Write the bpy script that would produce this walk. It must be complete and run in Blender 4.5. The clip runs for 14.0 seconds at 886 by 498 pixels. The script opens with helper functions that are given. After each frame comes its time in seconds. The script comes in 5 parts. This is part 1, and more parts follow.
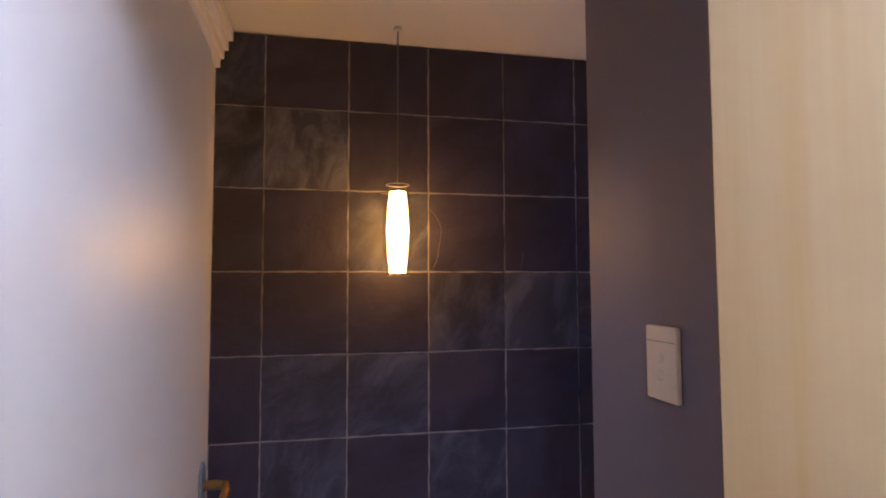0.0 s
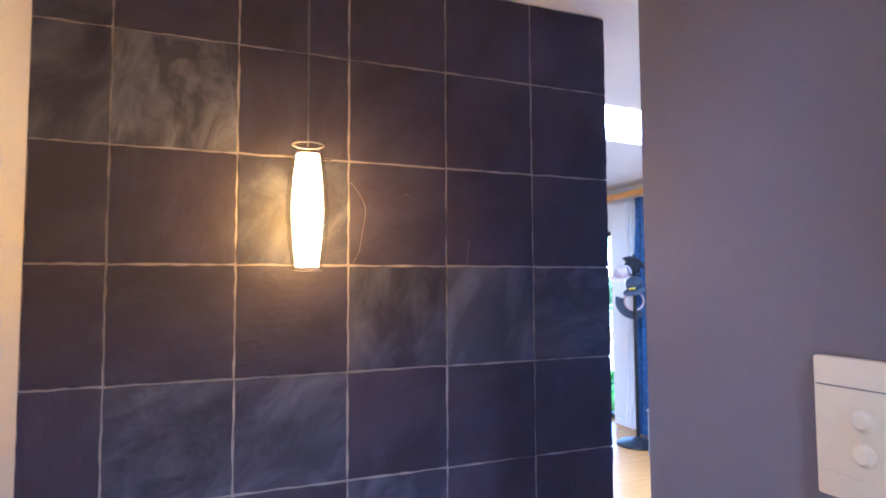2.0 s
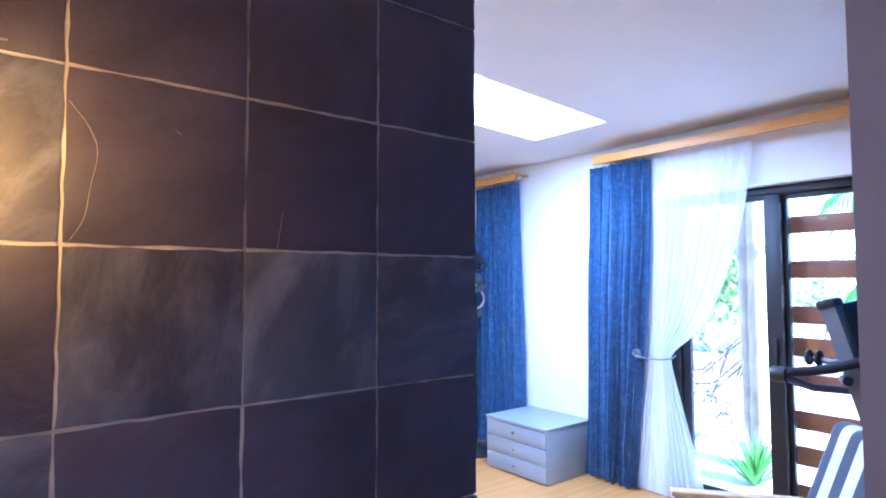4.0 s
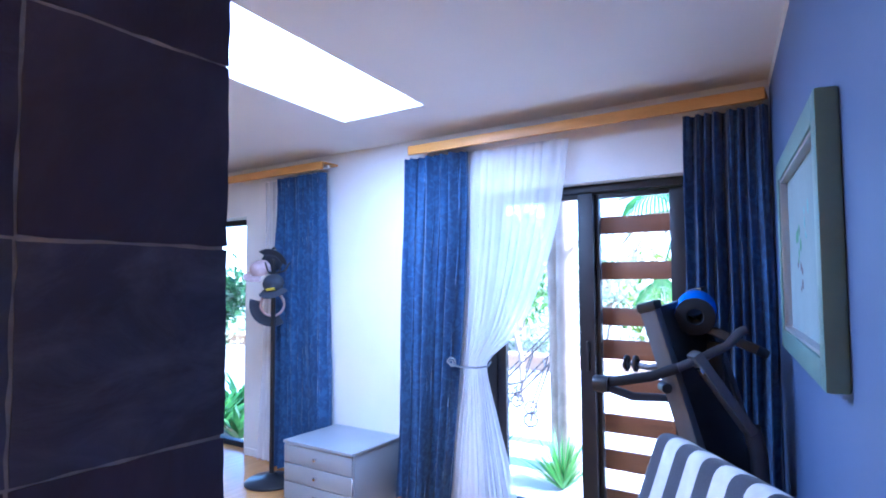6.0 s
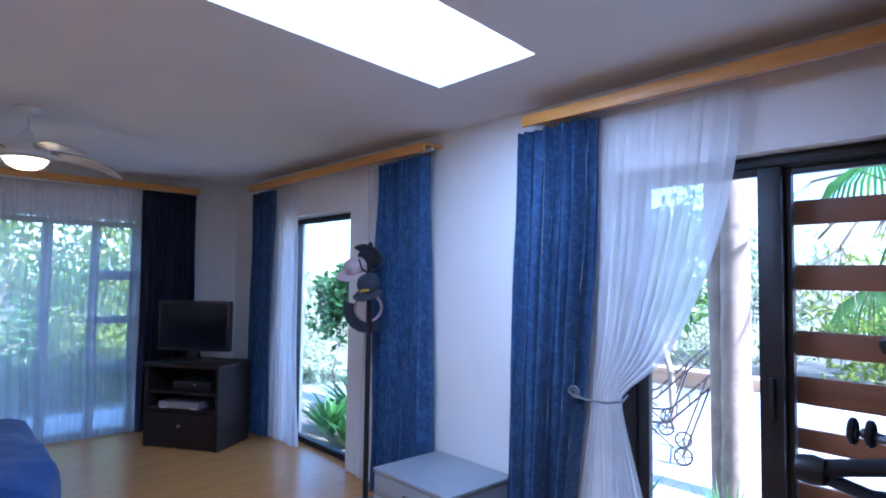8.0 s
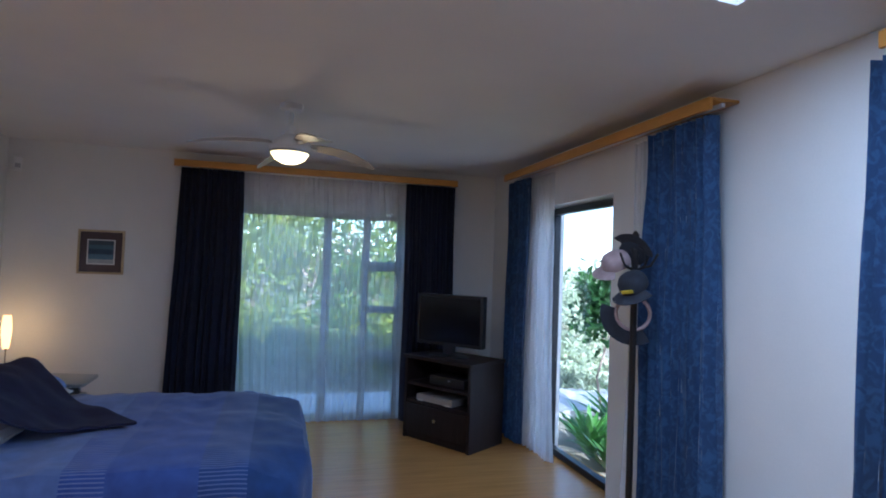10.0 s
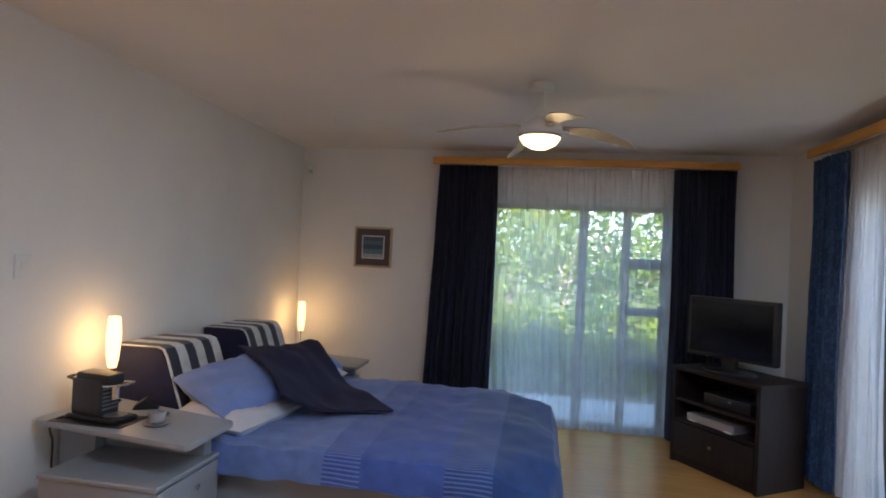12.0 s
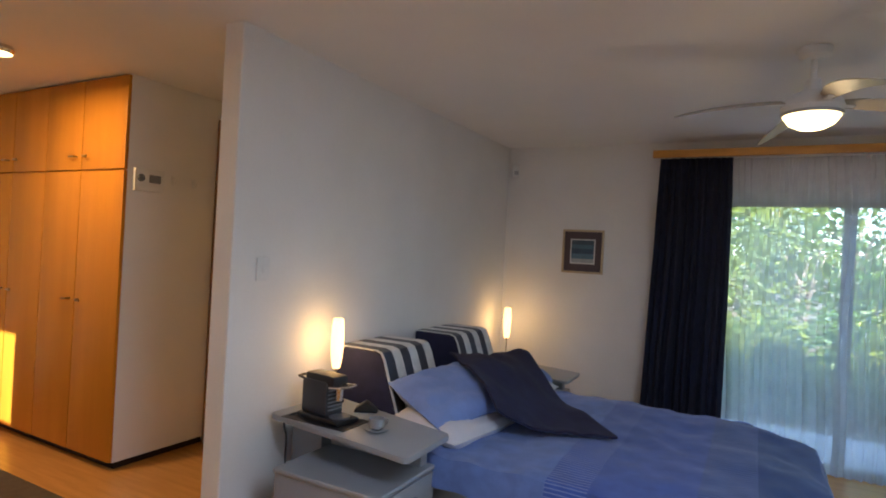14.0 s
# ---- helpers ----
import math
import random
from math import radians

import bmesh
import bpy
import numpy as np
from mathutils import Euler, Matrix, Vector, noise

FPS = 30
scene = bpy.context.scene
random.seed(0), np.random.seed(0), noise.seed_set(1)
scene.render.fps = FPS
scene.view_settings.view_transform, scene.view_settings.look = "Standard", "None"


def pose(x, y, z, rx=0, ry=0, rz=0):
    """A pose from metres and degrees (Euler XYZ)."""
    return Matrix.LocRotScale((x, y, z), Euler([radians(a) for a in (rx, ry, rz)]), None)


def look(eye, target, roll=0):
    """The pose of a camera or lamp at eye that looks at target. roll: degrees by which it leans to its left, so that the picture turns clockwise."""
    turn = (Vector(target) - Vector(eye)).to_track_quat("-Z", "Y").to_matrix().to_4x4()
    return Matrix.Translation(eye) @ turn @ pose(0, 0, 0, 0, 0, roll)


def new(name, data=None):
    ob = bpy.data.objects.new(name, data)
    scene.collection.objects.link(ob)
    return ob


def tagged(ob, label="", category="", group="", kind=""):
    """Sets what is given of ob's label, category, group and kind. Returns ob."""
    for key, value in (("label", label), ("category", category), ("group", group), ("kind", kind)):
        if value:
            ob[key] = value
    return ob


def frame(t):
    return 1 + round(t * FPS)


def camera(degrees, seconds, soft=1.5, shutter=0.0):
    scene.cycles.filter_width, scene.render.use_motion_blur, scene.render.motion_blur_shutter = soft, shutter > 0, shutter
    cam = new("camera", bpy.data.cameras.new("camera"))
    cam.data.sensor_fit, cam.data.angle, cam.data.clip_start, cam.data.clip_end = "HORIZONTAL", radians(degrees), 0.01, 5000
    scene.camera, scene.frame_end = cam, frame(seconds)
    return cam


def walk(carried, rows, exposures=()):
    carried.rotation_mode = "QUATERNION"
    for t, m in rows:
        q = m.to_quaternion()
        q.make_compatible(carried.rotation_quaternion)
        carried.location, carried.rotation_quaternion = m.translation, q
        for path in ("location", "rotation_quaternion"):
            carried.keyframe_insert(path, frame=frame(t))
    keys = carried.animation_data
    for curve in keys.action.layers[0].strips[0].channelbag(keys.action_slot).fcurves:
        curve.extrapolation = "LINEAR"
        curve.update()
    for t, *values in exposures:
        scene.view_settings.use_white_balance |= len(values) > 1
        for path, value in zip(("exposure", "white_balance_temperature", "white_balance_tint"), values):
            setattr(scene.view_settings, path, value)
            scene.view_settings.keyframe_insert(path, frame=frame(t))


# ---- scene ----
cam = camera(75.1, 14.0, soft=1.9)
PATH = [
    (0, (-0.756, -2.57, 1.464), (-0.35, -0.615, 1.587), -0.2),
    (0.5, (-0.767, -2.437, 1.459), (-0.328, -0.489, 1.573), -0.3),
    (1, (-0.755, -2.298, 1.455), (-0.231, -0.372, 1.571), -0.3),
    (1.5, (-0.729, -2.16, 1.457), (-0.113, -0.261, 1.584), -0.1),
    (2, (-0.712, -2.016, 1.459), (0.018, -0.158, 1.579), -0.3),
    (2.5, (-0.67, -1.866, 1.483), (0.184, -0.06, 1.571), 0.1),
    (3, (-0.585, -1.707, 1.456), (0.392, 0.034, 1.564), 0.0),
    (3.5, (-0.512, -1.593, 1.448), (0.590, 0.074, 1.559), 0.1),
    (4, (-0.434, -1.48, 1.452), (0.798, 0.092, 1.56), -0.1),
    (5.2, (-0.175, -1.27, 1.455), (1.36, 0.005, 1.566), -0.2),
    (6.5, (0.143, -1.09, 1.459), (1.829, -0.02, 1.57), -0.4),
    (7, (0.353, -1.031, 1.472), (2.003, 0.094, 1.579), -0.2),
    (7.5, (0.531, -0.953, 1.491), (2.057, 0.336, 1.597), 0.2),
    (8, (0.686, -0.821, 1.488), (2.029, 0.657, 1.59), 0.8),
    (8.5, (0.814, -0.69, 1.485), (1.983, 0.93, 1.581), 1.1),
    (9, (0.965, -0.57, 1.512), (1.903, 1.195, 1.592), 1.5),
    (10.2, (1.10, -0.29, 1.49), (1.56, 1.656, 1.55), 2.2),
    (11.3, (1.127, -0.054, 1.456), (1.114, 1.945, 1.496), 2.6),
    (11.5, (1.096, -0.005, 1.439), (1.009, 1.993, 1.483), 2.9),
    (12, (1.146, 0.021, 1.462), (0.813, 1.993, 1.487), 2.8),
    (12.5, (1.119, 0.064, 1.474), (0.603, 1.996, 1.487), 3.1),
    (13, (1.063, 0.129, 1.471), (0.405, 2.018, 1.48), 3.2),
    (13.5, (0.987, 0.202, 1.458), (0.179, 2.032, 1.472), 3.0),
    (14, (0.929, 0.244, 1.462), (-0.026, 2.002, 1.466), 3.1),
]
walk(cam, [(t, look(eye, target, roll)) for t, eye, target, roll in PATH],
     exposures=[(0, 2.62, 4900, 19), (0.5, 3.08, 4580, 16), (1.0, 3.53, 4330, 13), (2.0, 3.92, 4170, 11), (3.0, 3.88, 4190, 11), (4.2, 3.68, 4120, 15), (6.5, 2.95, 4170, 18), (8.0, 2.12, 4350, 17), (9.0, 1.56, 4430, 13), (11.3, 1.96, 5350, 9), (12.5, 2.15, 5700, 9), (13.0, 2.23, 5700, 9), (14, 2.10, 5500, 8)])

# ---------------------------------------------------------------- light
SUN_EL, SUN_AZ = 35.0, 180.0          # sun stands over -y
world = bpy.data.worlds.new("sky")
scene.world = world
world.use_nodes = True
wt = world.node_tree
sky = wt.nodes.new("ShaderNodeTexSky")
sky.sky_type, sky.sun_disc = "NISHITA", False
sky.sun_elevation, sky.sun_rotation = radians(SUN_EL), radians(SUN_AZ)
wt.links.new(sky.outputs[0], wt.nodes["Background"].inputs[0])
wt.nodes["Background"].inputs[1].default_value = 0.15


def lamp(name, kind, m, power, colour, **more):
    data = bpy.data.lights.new(name, kind)
    data.energy, data.color = power, colour
    if kind == "AREA":
        data.shape, data.size, data.size_y = "RECTANGLE", more["size"], more["size_y"]
    elif kind == "SUN":
        data.angle = radians(more["angle"])
    else:
        data.shadow_soft_size = more["radius"]
    ob = new(name, data)
    ob.matrix_world = m
    return ob


sd = Vector((0, -math.cos(radians(SUN_EL)), math.sin(radians(SUN_EL))))
lamp("sun", "SUN", look(sd * 30, (0, 0, 0)), 5.0, (1.0, 0.95, 0.87), angle=0.6)
lamp("skylight_daylight", "AREA", pose(1.7525, 0.914, 2.4455, 0, 0, 5.7), 8.0, (0.84, 0.92, 1.0), size=1.58, size_y=0.55)
lamp("pendant_bulb", "POINT", pose(-0.487, -0.447, 1.66), 0.48, (1.0, 0.40, 0.015), radius=0.03)
lamp("fan_bulb", "POINT", pose(1.115, 3.24, 2.03), 0.5, (1.0, 0.66, 0.30), radius=0.06)
lamp("bedside_bulb_near", "POINT", pose(-0.985, 2.66, 0.95), 0.42, (1.0, 0.55, 0.18), radius=0.03)
lamp("bedside_bulb_far", "POINT", pose(-0.95, 4.95, 0.86), 0.45, (1.0, 0.55, 0.18), radius=0.03)
lamp("passage_bulb", "AREA", pose(-2.73, 1.81, 2.375), 6.2, (1.0, 0.57, 0.18), size=0.1, size_y=0.1)
# fill lamp without a fixture, added out of view to brighten door and lobby
lamp("unseen_bathroom_fill", "POINT", pose(-0.62, -2.85, 2.28), 7.8, (1.0, 0.92, 0.90), radius=0.1)

# ---------------------------------------------------------------- materials


def mat(name, colour, rough=0.6, metal=0.0, vary=0.12, scale=6.0, bump=0.15, fine=60.0, dark=None, spec=0.5, dist=0.01, stretch=None, sheen=0.0):
    """Plain surface: two scales of colour variation and a fine relief."""
    m = bpy.data.materials.new(name)
    m.use_nodes = True
    nt = m.node_tree
    b = nt.nodes["Principled BSDF"]
    tc = nt.nodes.new("ShaderNodeTexCoord")
    src = tc.outputs["Object"]
    if stretch:
        mp = nt.nodes.new("ShaderNodeMapping")
        mp.inputs["Scale"].default_value = stretch
        nt.links.new(src, mp.inputs[0])
        src = mp.outputs[0]
    n1 = nt.nodes.new("ShaderNodeTexNoise")
    n1.inputs["Scale"].default_value, n1.inputs["Detail"].default_value = scale, 5
    n2 = nt.nodes.new("ShaderNodeTexNoise")
    n2.inputs["Scale"].default_value, n2.inputs["Detail"].default_value = fine, 3
    nt.links.new(src, n1.inputs["Vector"])
    nt.links.new(src, n2.inputs["Vector"])
    add = nt.nodes.new("ShaderNodeMath")
    add.operation = "MULTIPLY_ADD"
    add.inputs[1].default_value = 0.35
    nt.links.new(n2.outputs[0], add.inputs[0])
    nt.links.new(n1.outputs[0], add.inputs[2])
    ramp = nt.nodes.new("ShaderNodeValToRGB")
    lo = dark or tuple(c * (1 - vary) for c in colour)
    hi = tuple(min(1, c * (1 + vary * 0.6)) for c in colour)
    ramp.color_ramp.elements[0].position, ramp.color_ramp.elements[1].position = 0.45, 0.9
    ramp.color_ramp.elements[0].color, ramp.color_ramp.elements[1].color = (*lo, 1), (*hi, 1)
    nt.links.new(add.outputs[0], ramp.inputs[0])
    nt.links.new(ramp.outputs[0], b.inputs["Base Color"])
    b.inputs["Roughness"].default_value, b.inputs["Metallic"].default_value = rough, metal
    b.inputs["Specular IOR Level"].default_value = spec
    if sheen:
        b.inputs["Sheen Weight"].default_value = sheen
    if bump:
        bp = nt.nodes.new("ShaderNodeBump")
        bp.inputs["Strength"].default_value, bp.inputs["Distance"].default_value = bump, dist
        nt.links.new(add.outputs[0], bp.inputs["Height"])
        nt.links.new(bp.outputs[0], b.inputs["Normal"])
    return m


def ramp_node(nt, stops, interp="LINEAR"):
    r = nt.nodes.new("ShaderNodeValToRGB")
    r.color_ramp.interpolation = interp
    while len(r.color_ramp.elements) < len(stops):
        r.color_ramp.elements.new(0.5)
    for e, (p, c) in zip(r.color_ramp.elements, stops):
        e.position, e.color = p, (*c, 1)
    return r


def glow(name, colour, strength):
    m = bpy.data.materials.new(name)
    m.use_nodes = True
    b = m.node_tree.nodes["Principled BSDF"]
    b.inputs["Base Color"].default_value = (0.9, 0.85, 0.75, 1)
    b.inputs["Emission Color"].default_value = (*colour, 1)
    b.inputs["Emission Strength"].default_value = strength
    b.inputs["Roughness"].default_value = 0.3
    return m


def clear(name, tint=(1, 1, 1), rough=0.0, edge=4.0):
    """Thin glass: mostly let through, with a glossy film."""
    m = bpy.data.materials.new(name)
    m.use_nodes = True
    nt = m.node_tree
    nt.nodes.remove(nt.nodes["Principled BSDF"])
    tr, gl, mx, lw = (nt.nodes.new("ShaderNode" + k) for k in ("BsdfTransparent", "BsdfGlossy", "MixShader", "LayerWeight"))
    tr.inputs[0].default_value = (*tint, 1)
    gl.inputs["Roughness"].default_value = rough
    lw.inputs[0].default_value = 0.5
    pw, sc = nt.nodes.new("ShaderNodeMath"), nt.nodes.new("ShaderNodeMath")
    pw.operation, sc.operation = "POWER", "MULTIPLY_ADD"
    pw.inputs[1].default_value, sc.inputs[1].default_value, sc.inputs[2].default_value = edge, 0.5, 0.025
    nt.links.new(lw.outputs["Facing"], pw.inputs[0])
    nt.links.new(pw.outputs[0], sc.inputs[0])
    nt.links.new(sc.outputs[0], mx.inputs[0])
    nt.links.new(tr.outputs[0], mx.inputs[1])
    nt.links.new(gl.outputs[0], mx.inputs[2])
    nt.links.new(mx.outputs[0], nt.nodes["Material Output"].inputs[0])
    return m


def sheer(name, colour, through_part, lucent=0.5):
    """Voile: part open weave, part diffusing cloth."""
    m = bpy.data.materials.new(name)
    m.use_nodes = True
    nt = m.node_tree
    nt.nodes.remove(nt.nodes["Principled BSDF"])
    tr, df, tl, m1, m2 = (nt.nodes.new("ShaderNode" + k) for k in ("BsdfTransparent", "BsdfDiffuse", "BsdfTranslucent", "MixShader", "MixShader"))
    df.inputs[0].default_value = tl.inputs[0].default_value = (*colour, 1)
    tc, nz, mr = (nt.nodes.new("ShaderNode" + k) for k in ("TexCoord", "TexNoise", "MapRange"))
    nz.inputs["Scale"].default_value = 9
    nt.links.new(tc.outputs["Object"], nz.inputs["Vector"])
    mr.inputs["To Min"].default_value, mr.inputs["To Max"].default_value = 1 - through_part - 0.06, 1 - through_part + 0.06
    nt.links.new(nz.outputs[0], mr.inputs[0])
    m1.inputs[0].default_value = lucent
    nt.links.new(df.outputs[0], m1.inputs[1])
    nt.links.new(tl.outputs[0], m1.inputs[2])
    nt.links.new(mr.outputs[0], m2.inputs[0])
    nt.links.new(tr.outputs[0], m2.inputs[1])
    nt.links.new(m1.outputs[0], m2.inputs[2])
    nt.links.new(m2.outputs[0], nt.nodes["Material Output"].inputs[0])
    return m


def slate(name, base, vein, amount):
    """Riven slate: cloudy tone, wiry veins, each tile a little different."""
    m = bpy.data.materials.new(name)
    m.use_nodes = True
    nt = m.node_tree
    b = nt.nodes["Principled BSDF"]
    tc, oi, va, n1, n2, wv, add, mx, bp = (nt.nodes.new("ShaderNode" + k) for k in (
        "TexCoord", "ObjectInfo", "VectorMath", "TexNoise", "TexNoise", "TexNoise", "MapRange", "MixRGB", "Bump"))
    sc = nt.nodes.new("ShaderNodeVectorMath")
    sc.operation = "SCALE"
    sc.inputs[0].default_value = (37, 11, 23)
    nt.links.new(oi.outputs["Random"], sc.inputs["Scale"])
    va.operation = "ADD"
    tilt, cleft = nt.nodes.new("ShaderNodeVectorRotate"), nt.nodes.new("ShaderNodeMapping")
    tilt.rotation_type = "Y_AXIS"
    lay = nt.nodes.new("ShaderNodeMath")
    lay.operation = "MULTIPLY_ADD"
    lay.inputs[1].default_value, lay.inputs[2].default_value = 1.6, 0.1
    nt.links.new(oi.outputs["Random"], lay.inputs[0])
    nt.links.new(lay.outputs[0], tilt.inputs["Angle"])
    nt.links.new(tc.outputs["Object"], tilt.inputs["Vector"])
    cleft.inputs["Scale"].default_value = (0.8, 1.0, 1.6)
    nt.links.new(tilt.outputs[0], cleft.inputs[0])
    nt.links.new(cleft.outputs[0], va.inputs[0])
    nt.links.new(sc.outputs[0], va.inputs[1])
    n1.inputs["Scale"].default_value, n1.inputs["Detail"].default_value, n1.inputs["Distortion"].default_value = 4, 8, 0.3
    n2.inputs["Scale"].default_value, n2.inputs["Detail"].default_value = 40, 6
    wv.inputs["Scale"].default_value, wv.inputs["Detail"].default_value, wv.inputs["Distortion"].default_value = 6.0, 12, 0.8
    wv.inputs["Roughness"].default_value = 0.66
    for n in (n1, n2, wv):
        nt.links.new(va.outputs[0], n.inputs["Vector"])
    r1 = ramp_node(nt, [(0.25, tuple(c * 0.62 for c in base)), (0.75, tuple(c * 1.35 for c in base))])
    nt.links.new(n1.outputs[0], r1.inputs[0])
    r2 = ramp_node(nt, [(0.44, (0, 0, 0)), (0.72, (amount, amount, amount))])
    nt.links.new(wv.outputs[0], r2.inputs[0])
    mul = nt.nodes.new("ShaderNodeMath")
    mul.operation = "MULTIPLY"
    nt.links.new(r2.outputs[0], mul.inputs[0])
    nt.links.new(n1.outputs[0], mul.inputs[1])
    nt.links.new(mul.outputs[0], mx.inputs[0])
    nt.links.new(r1.outputs[0], mx.inputs[1])
    mx.inputs[2].default_value = (*vein, 1)
    nt.links.new(mx.outputs[0], b.inputs["Base Color"])
    add.inputs["To Min"].default_value, add.inputs["To Max"].default_value = 0.46, 0.70
    nt.links.new(n1.outputs[0], add.inputs[0])
    nt.links.new(add.outputs[0], b.inputs["Roughness"])
    bp.inputs["Strength"].default_value, bp.inputs["Distance"].default_value = 0.35, 0.006
    s2 = nt.nodes.new("ShaderNodeMath")
    s2.operation = "ADD"
    nt.links.new(n1.outputs[0], s2.inputs[0])
    nt.links.new(n2.outputs[0], s2.inputs[1])
    nt.links.new(s2.outputs[0], bp.inputs["Height"])
    nt.links.new(bp.outputs[0], b.inputs["Normal"])
    return m


def banded(name, axis, start, width, stops, rough=0.85, line=0.0, bump=0.3, wrap=False):
    """Cloth with bands of colour along one axis of the object; stops run 0 to 1 over the width, or repeat."""
    m = bpy.data.materials.new(name)
    m.use_nodes = True
    nt = m.node_tree
    b = nt.nodes["Principled BSDF"]
    tc, sx, mr, nz, bp, mx = (nt.nodes.new("ShaderNode" + k) for k in ("TexCoord", "SeparateXYZ", "MapRange", "TexNoise", "Bump", "MixRGB"))
    nt.links.new(tc.outputs["Object"], sx.inputs[0])
    mr.inputs["From Min"].default_value, mr.inputs["From Max"].default_value = start, start + width
    mr.clamp = False
    nt.links.new(sx.outputs["XYZ".index(axis)], mr.inputs[0])
    out = mr.outputs[0]
    if wrap:
        fr = nt.nodes.new("ShaderNodeMath")
        fr.operation = "FRACT"
        nt.links.new(out, fr.inputs[0])
        out = fr.outputs[0]
    r = ramp_node(nt, stops, "CONSTANT")
    nt.links.new(out, r.inputs[0])
    nz.inputs["Scale"].default_value, nz.inputs["Detail"].default_value = 14, 5
    nt.links.new(tc.outputs["Object"], nz.inputs["Vector"])
    shade = ramp_node(nt, [(0.3, (0.78, 0.78, 0.8)), (0.75, (1.1, 1.1, 1.1))])
    nt.links.new(nz.outputs[0], shade.inputs[0])
    mx.blend_type, mx.inputs[0].default_value = "MULTIPLY", 1.0
    nt.links.new(r.outputs[0], mx.inputs[1])
    nt.links.new(shade.outputs[0], mx.inputs[2])
    nt.links.new(mx.outputs[0], b.inputs["Base Color"])
    if line:
        # thin pale woven lines on some of the bands
        sub, sn, gt, pick, mul, mx2 = (nt.nodes.new("ShaderNode" + k) for k in ("Math", "Math", "Math", "ValToRGB", "Math", "MixRGB"))
        sub.operation, sn.operation, gt.operation, mul.operation = "MULTIPLY_ADD", "SINE", "GREATER_THAN", "MULTIPLY"
        sc = nt.nodes.new("ShaderNodeMath")
        sc.operation = "ADD"
        nt.links.new(sx.outputs[1], sc.inputs[0])
        nt.links.new(sx.outputs[2], sc.inputs[1])
        sub.inputs[1].default_value, sub.inputs[2].default_value = 2 * math.pi / line, 0
        nt.links.new(sc.outputs[0], sub.inputs[0])
        nt.links.new(sub.outputs[0], sn.inputs[0])
        gt.inputs[1].default_value = 0.55
        nt.links.new(sn.outputs[0], gt.inputs[0])
        pick.color_ramp.interpolation = "CONSTANT"
        while len(pick.color_ramp.elements) < 5:
            pick.color_ramp.elements.new(0.5)
        for e, (pos, v) in zip(pick.color_ramp.elements, ((0, 0), (0.34, 0.5), (0.43, 0), (0.63, 0.4), (0.74, 0))):
            e.position, e.color = pos, (v, v, v, 1)
        nt.links.new(out, pick.inputs[0])
        nt.links.new(gt.outputs[0], mul.inputs[0])
        nt.links.new(pick.outputs[0], mul.inputs[1])
        nt.links.new(mul.outputs[0], mx2.inputs[0])
        nt.links.new(mx.outputs[0], mx2.inputs[1])
        mx2.inputs[2].default_value = (0.32, 0.38, 0.60, 1)
        nt.links.new(mx2.outputs[0], b.inputs["Base Color"])
    b.inputs["Roughness"].default_value = rough
    b.inputs["Sheen Weight"].default_value = 0.2
    f = nt.nodes.new("ShaderNodeTexNoise")
    f.inputs["Scale"].default_value = 180
    nt.links.new(tc.outputs["Object"], f.inputs["Vector"])
    bp.inputs["Strength"].default_value, bp.inputs["Distance"].default_value = bump, 0.004
    nt.links.new(f.outputs[0], bp.inputs["Height"])
    nt.links.new(bp.outputs[0], b.inputs["Normal"])
    return m


def damask(name, ground, figure):
    """Woven curtain cloth with a blotchy tone-on-tone figure."""
    m = mat(name, ground, rough=0.8, scale=30, bump=0.2, fine=250, sheen=0.3)
    nt = m.node_tree
    b = nt.nodes["Principled BSDF"]
    tc, vo, nz, mx = (nt.nodes.new("ShaderNode" + k) for k in ("TexCoord", "TexVoronoi", "TexNoise", "MixRGB"))
    vo.feature = "DISTANCE_TO_EDGE"
    vo.inputs["Scale"].default_value = 16
    nz.inputs["Scale"].default_value, nz.inputs["Detail"].default_value, nz.inputs["Distortion"].default_value = 18, 3, 1.5
    nt.links.new(tc.outputs["Object"], nz.inputs["Vector"])
    nt.links.new(nz.outputs["Color"], vo.inputs["Vector"])
    r = ramp_node(nt, [(0.46, (0, 0, 0)), (0.60, (0.5, 0.5, 0.5))])
    nt.links.new(nz.outputs[0], r.inputs[0])
    nt.links.new(r.outputs[0], mx.inputs[0])
    old = b.inputs["Base Color"].links[0].from_socket
    nt.links.new(old, mx.inputs[1])
    mx.inputs[2].default_value = (*figure, 1)
    nt.links.new(mx.outputs[0], b.inputs["Base Color"])
    return m


def leafy(name, dark, light, trans=0.35):
    m = bpy.data.materials.new(name)
    m.use_nodes = True
    nt = m.node_tree
    b = nt.nodes["Principled BSDF"]
    ge = nt.nodes.new("ShaderNodeNewGeometry")
    r = ramp_node(nt, [(0.0, dark), (1.0, light)])
    nt.links.new(ge.outputs["Random Per Island"], r.inputs[0])
    nt.links.new(r.outputs[0], b.inputs["Base Color"])
    b.inputs["Roughness"].default_value = 0.45
    tl, mx = nt.nodes.new("ShaderNodeBsdfTranslucent"), nt.nodes.new("ShaderNodeMixShader")
    nt.links.new(r.outputs[0], tl.inputs[0])
    mx.inputs[0].default_value = trans
    nt.links.new(b.outputs[0], mx.inputs[1])
    nt.links.new(tl.outputs[0], mx.inputs[2])
    nt.links.new(mx.outputs[0], nt.nodes["Material Output"].inputs[0])
    return m


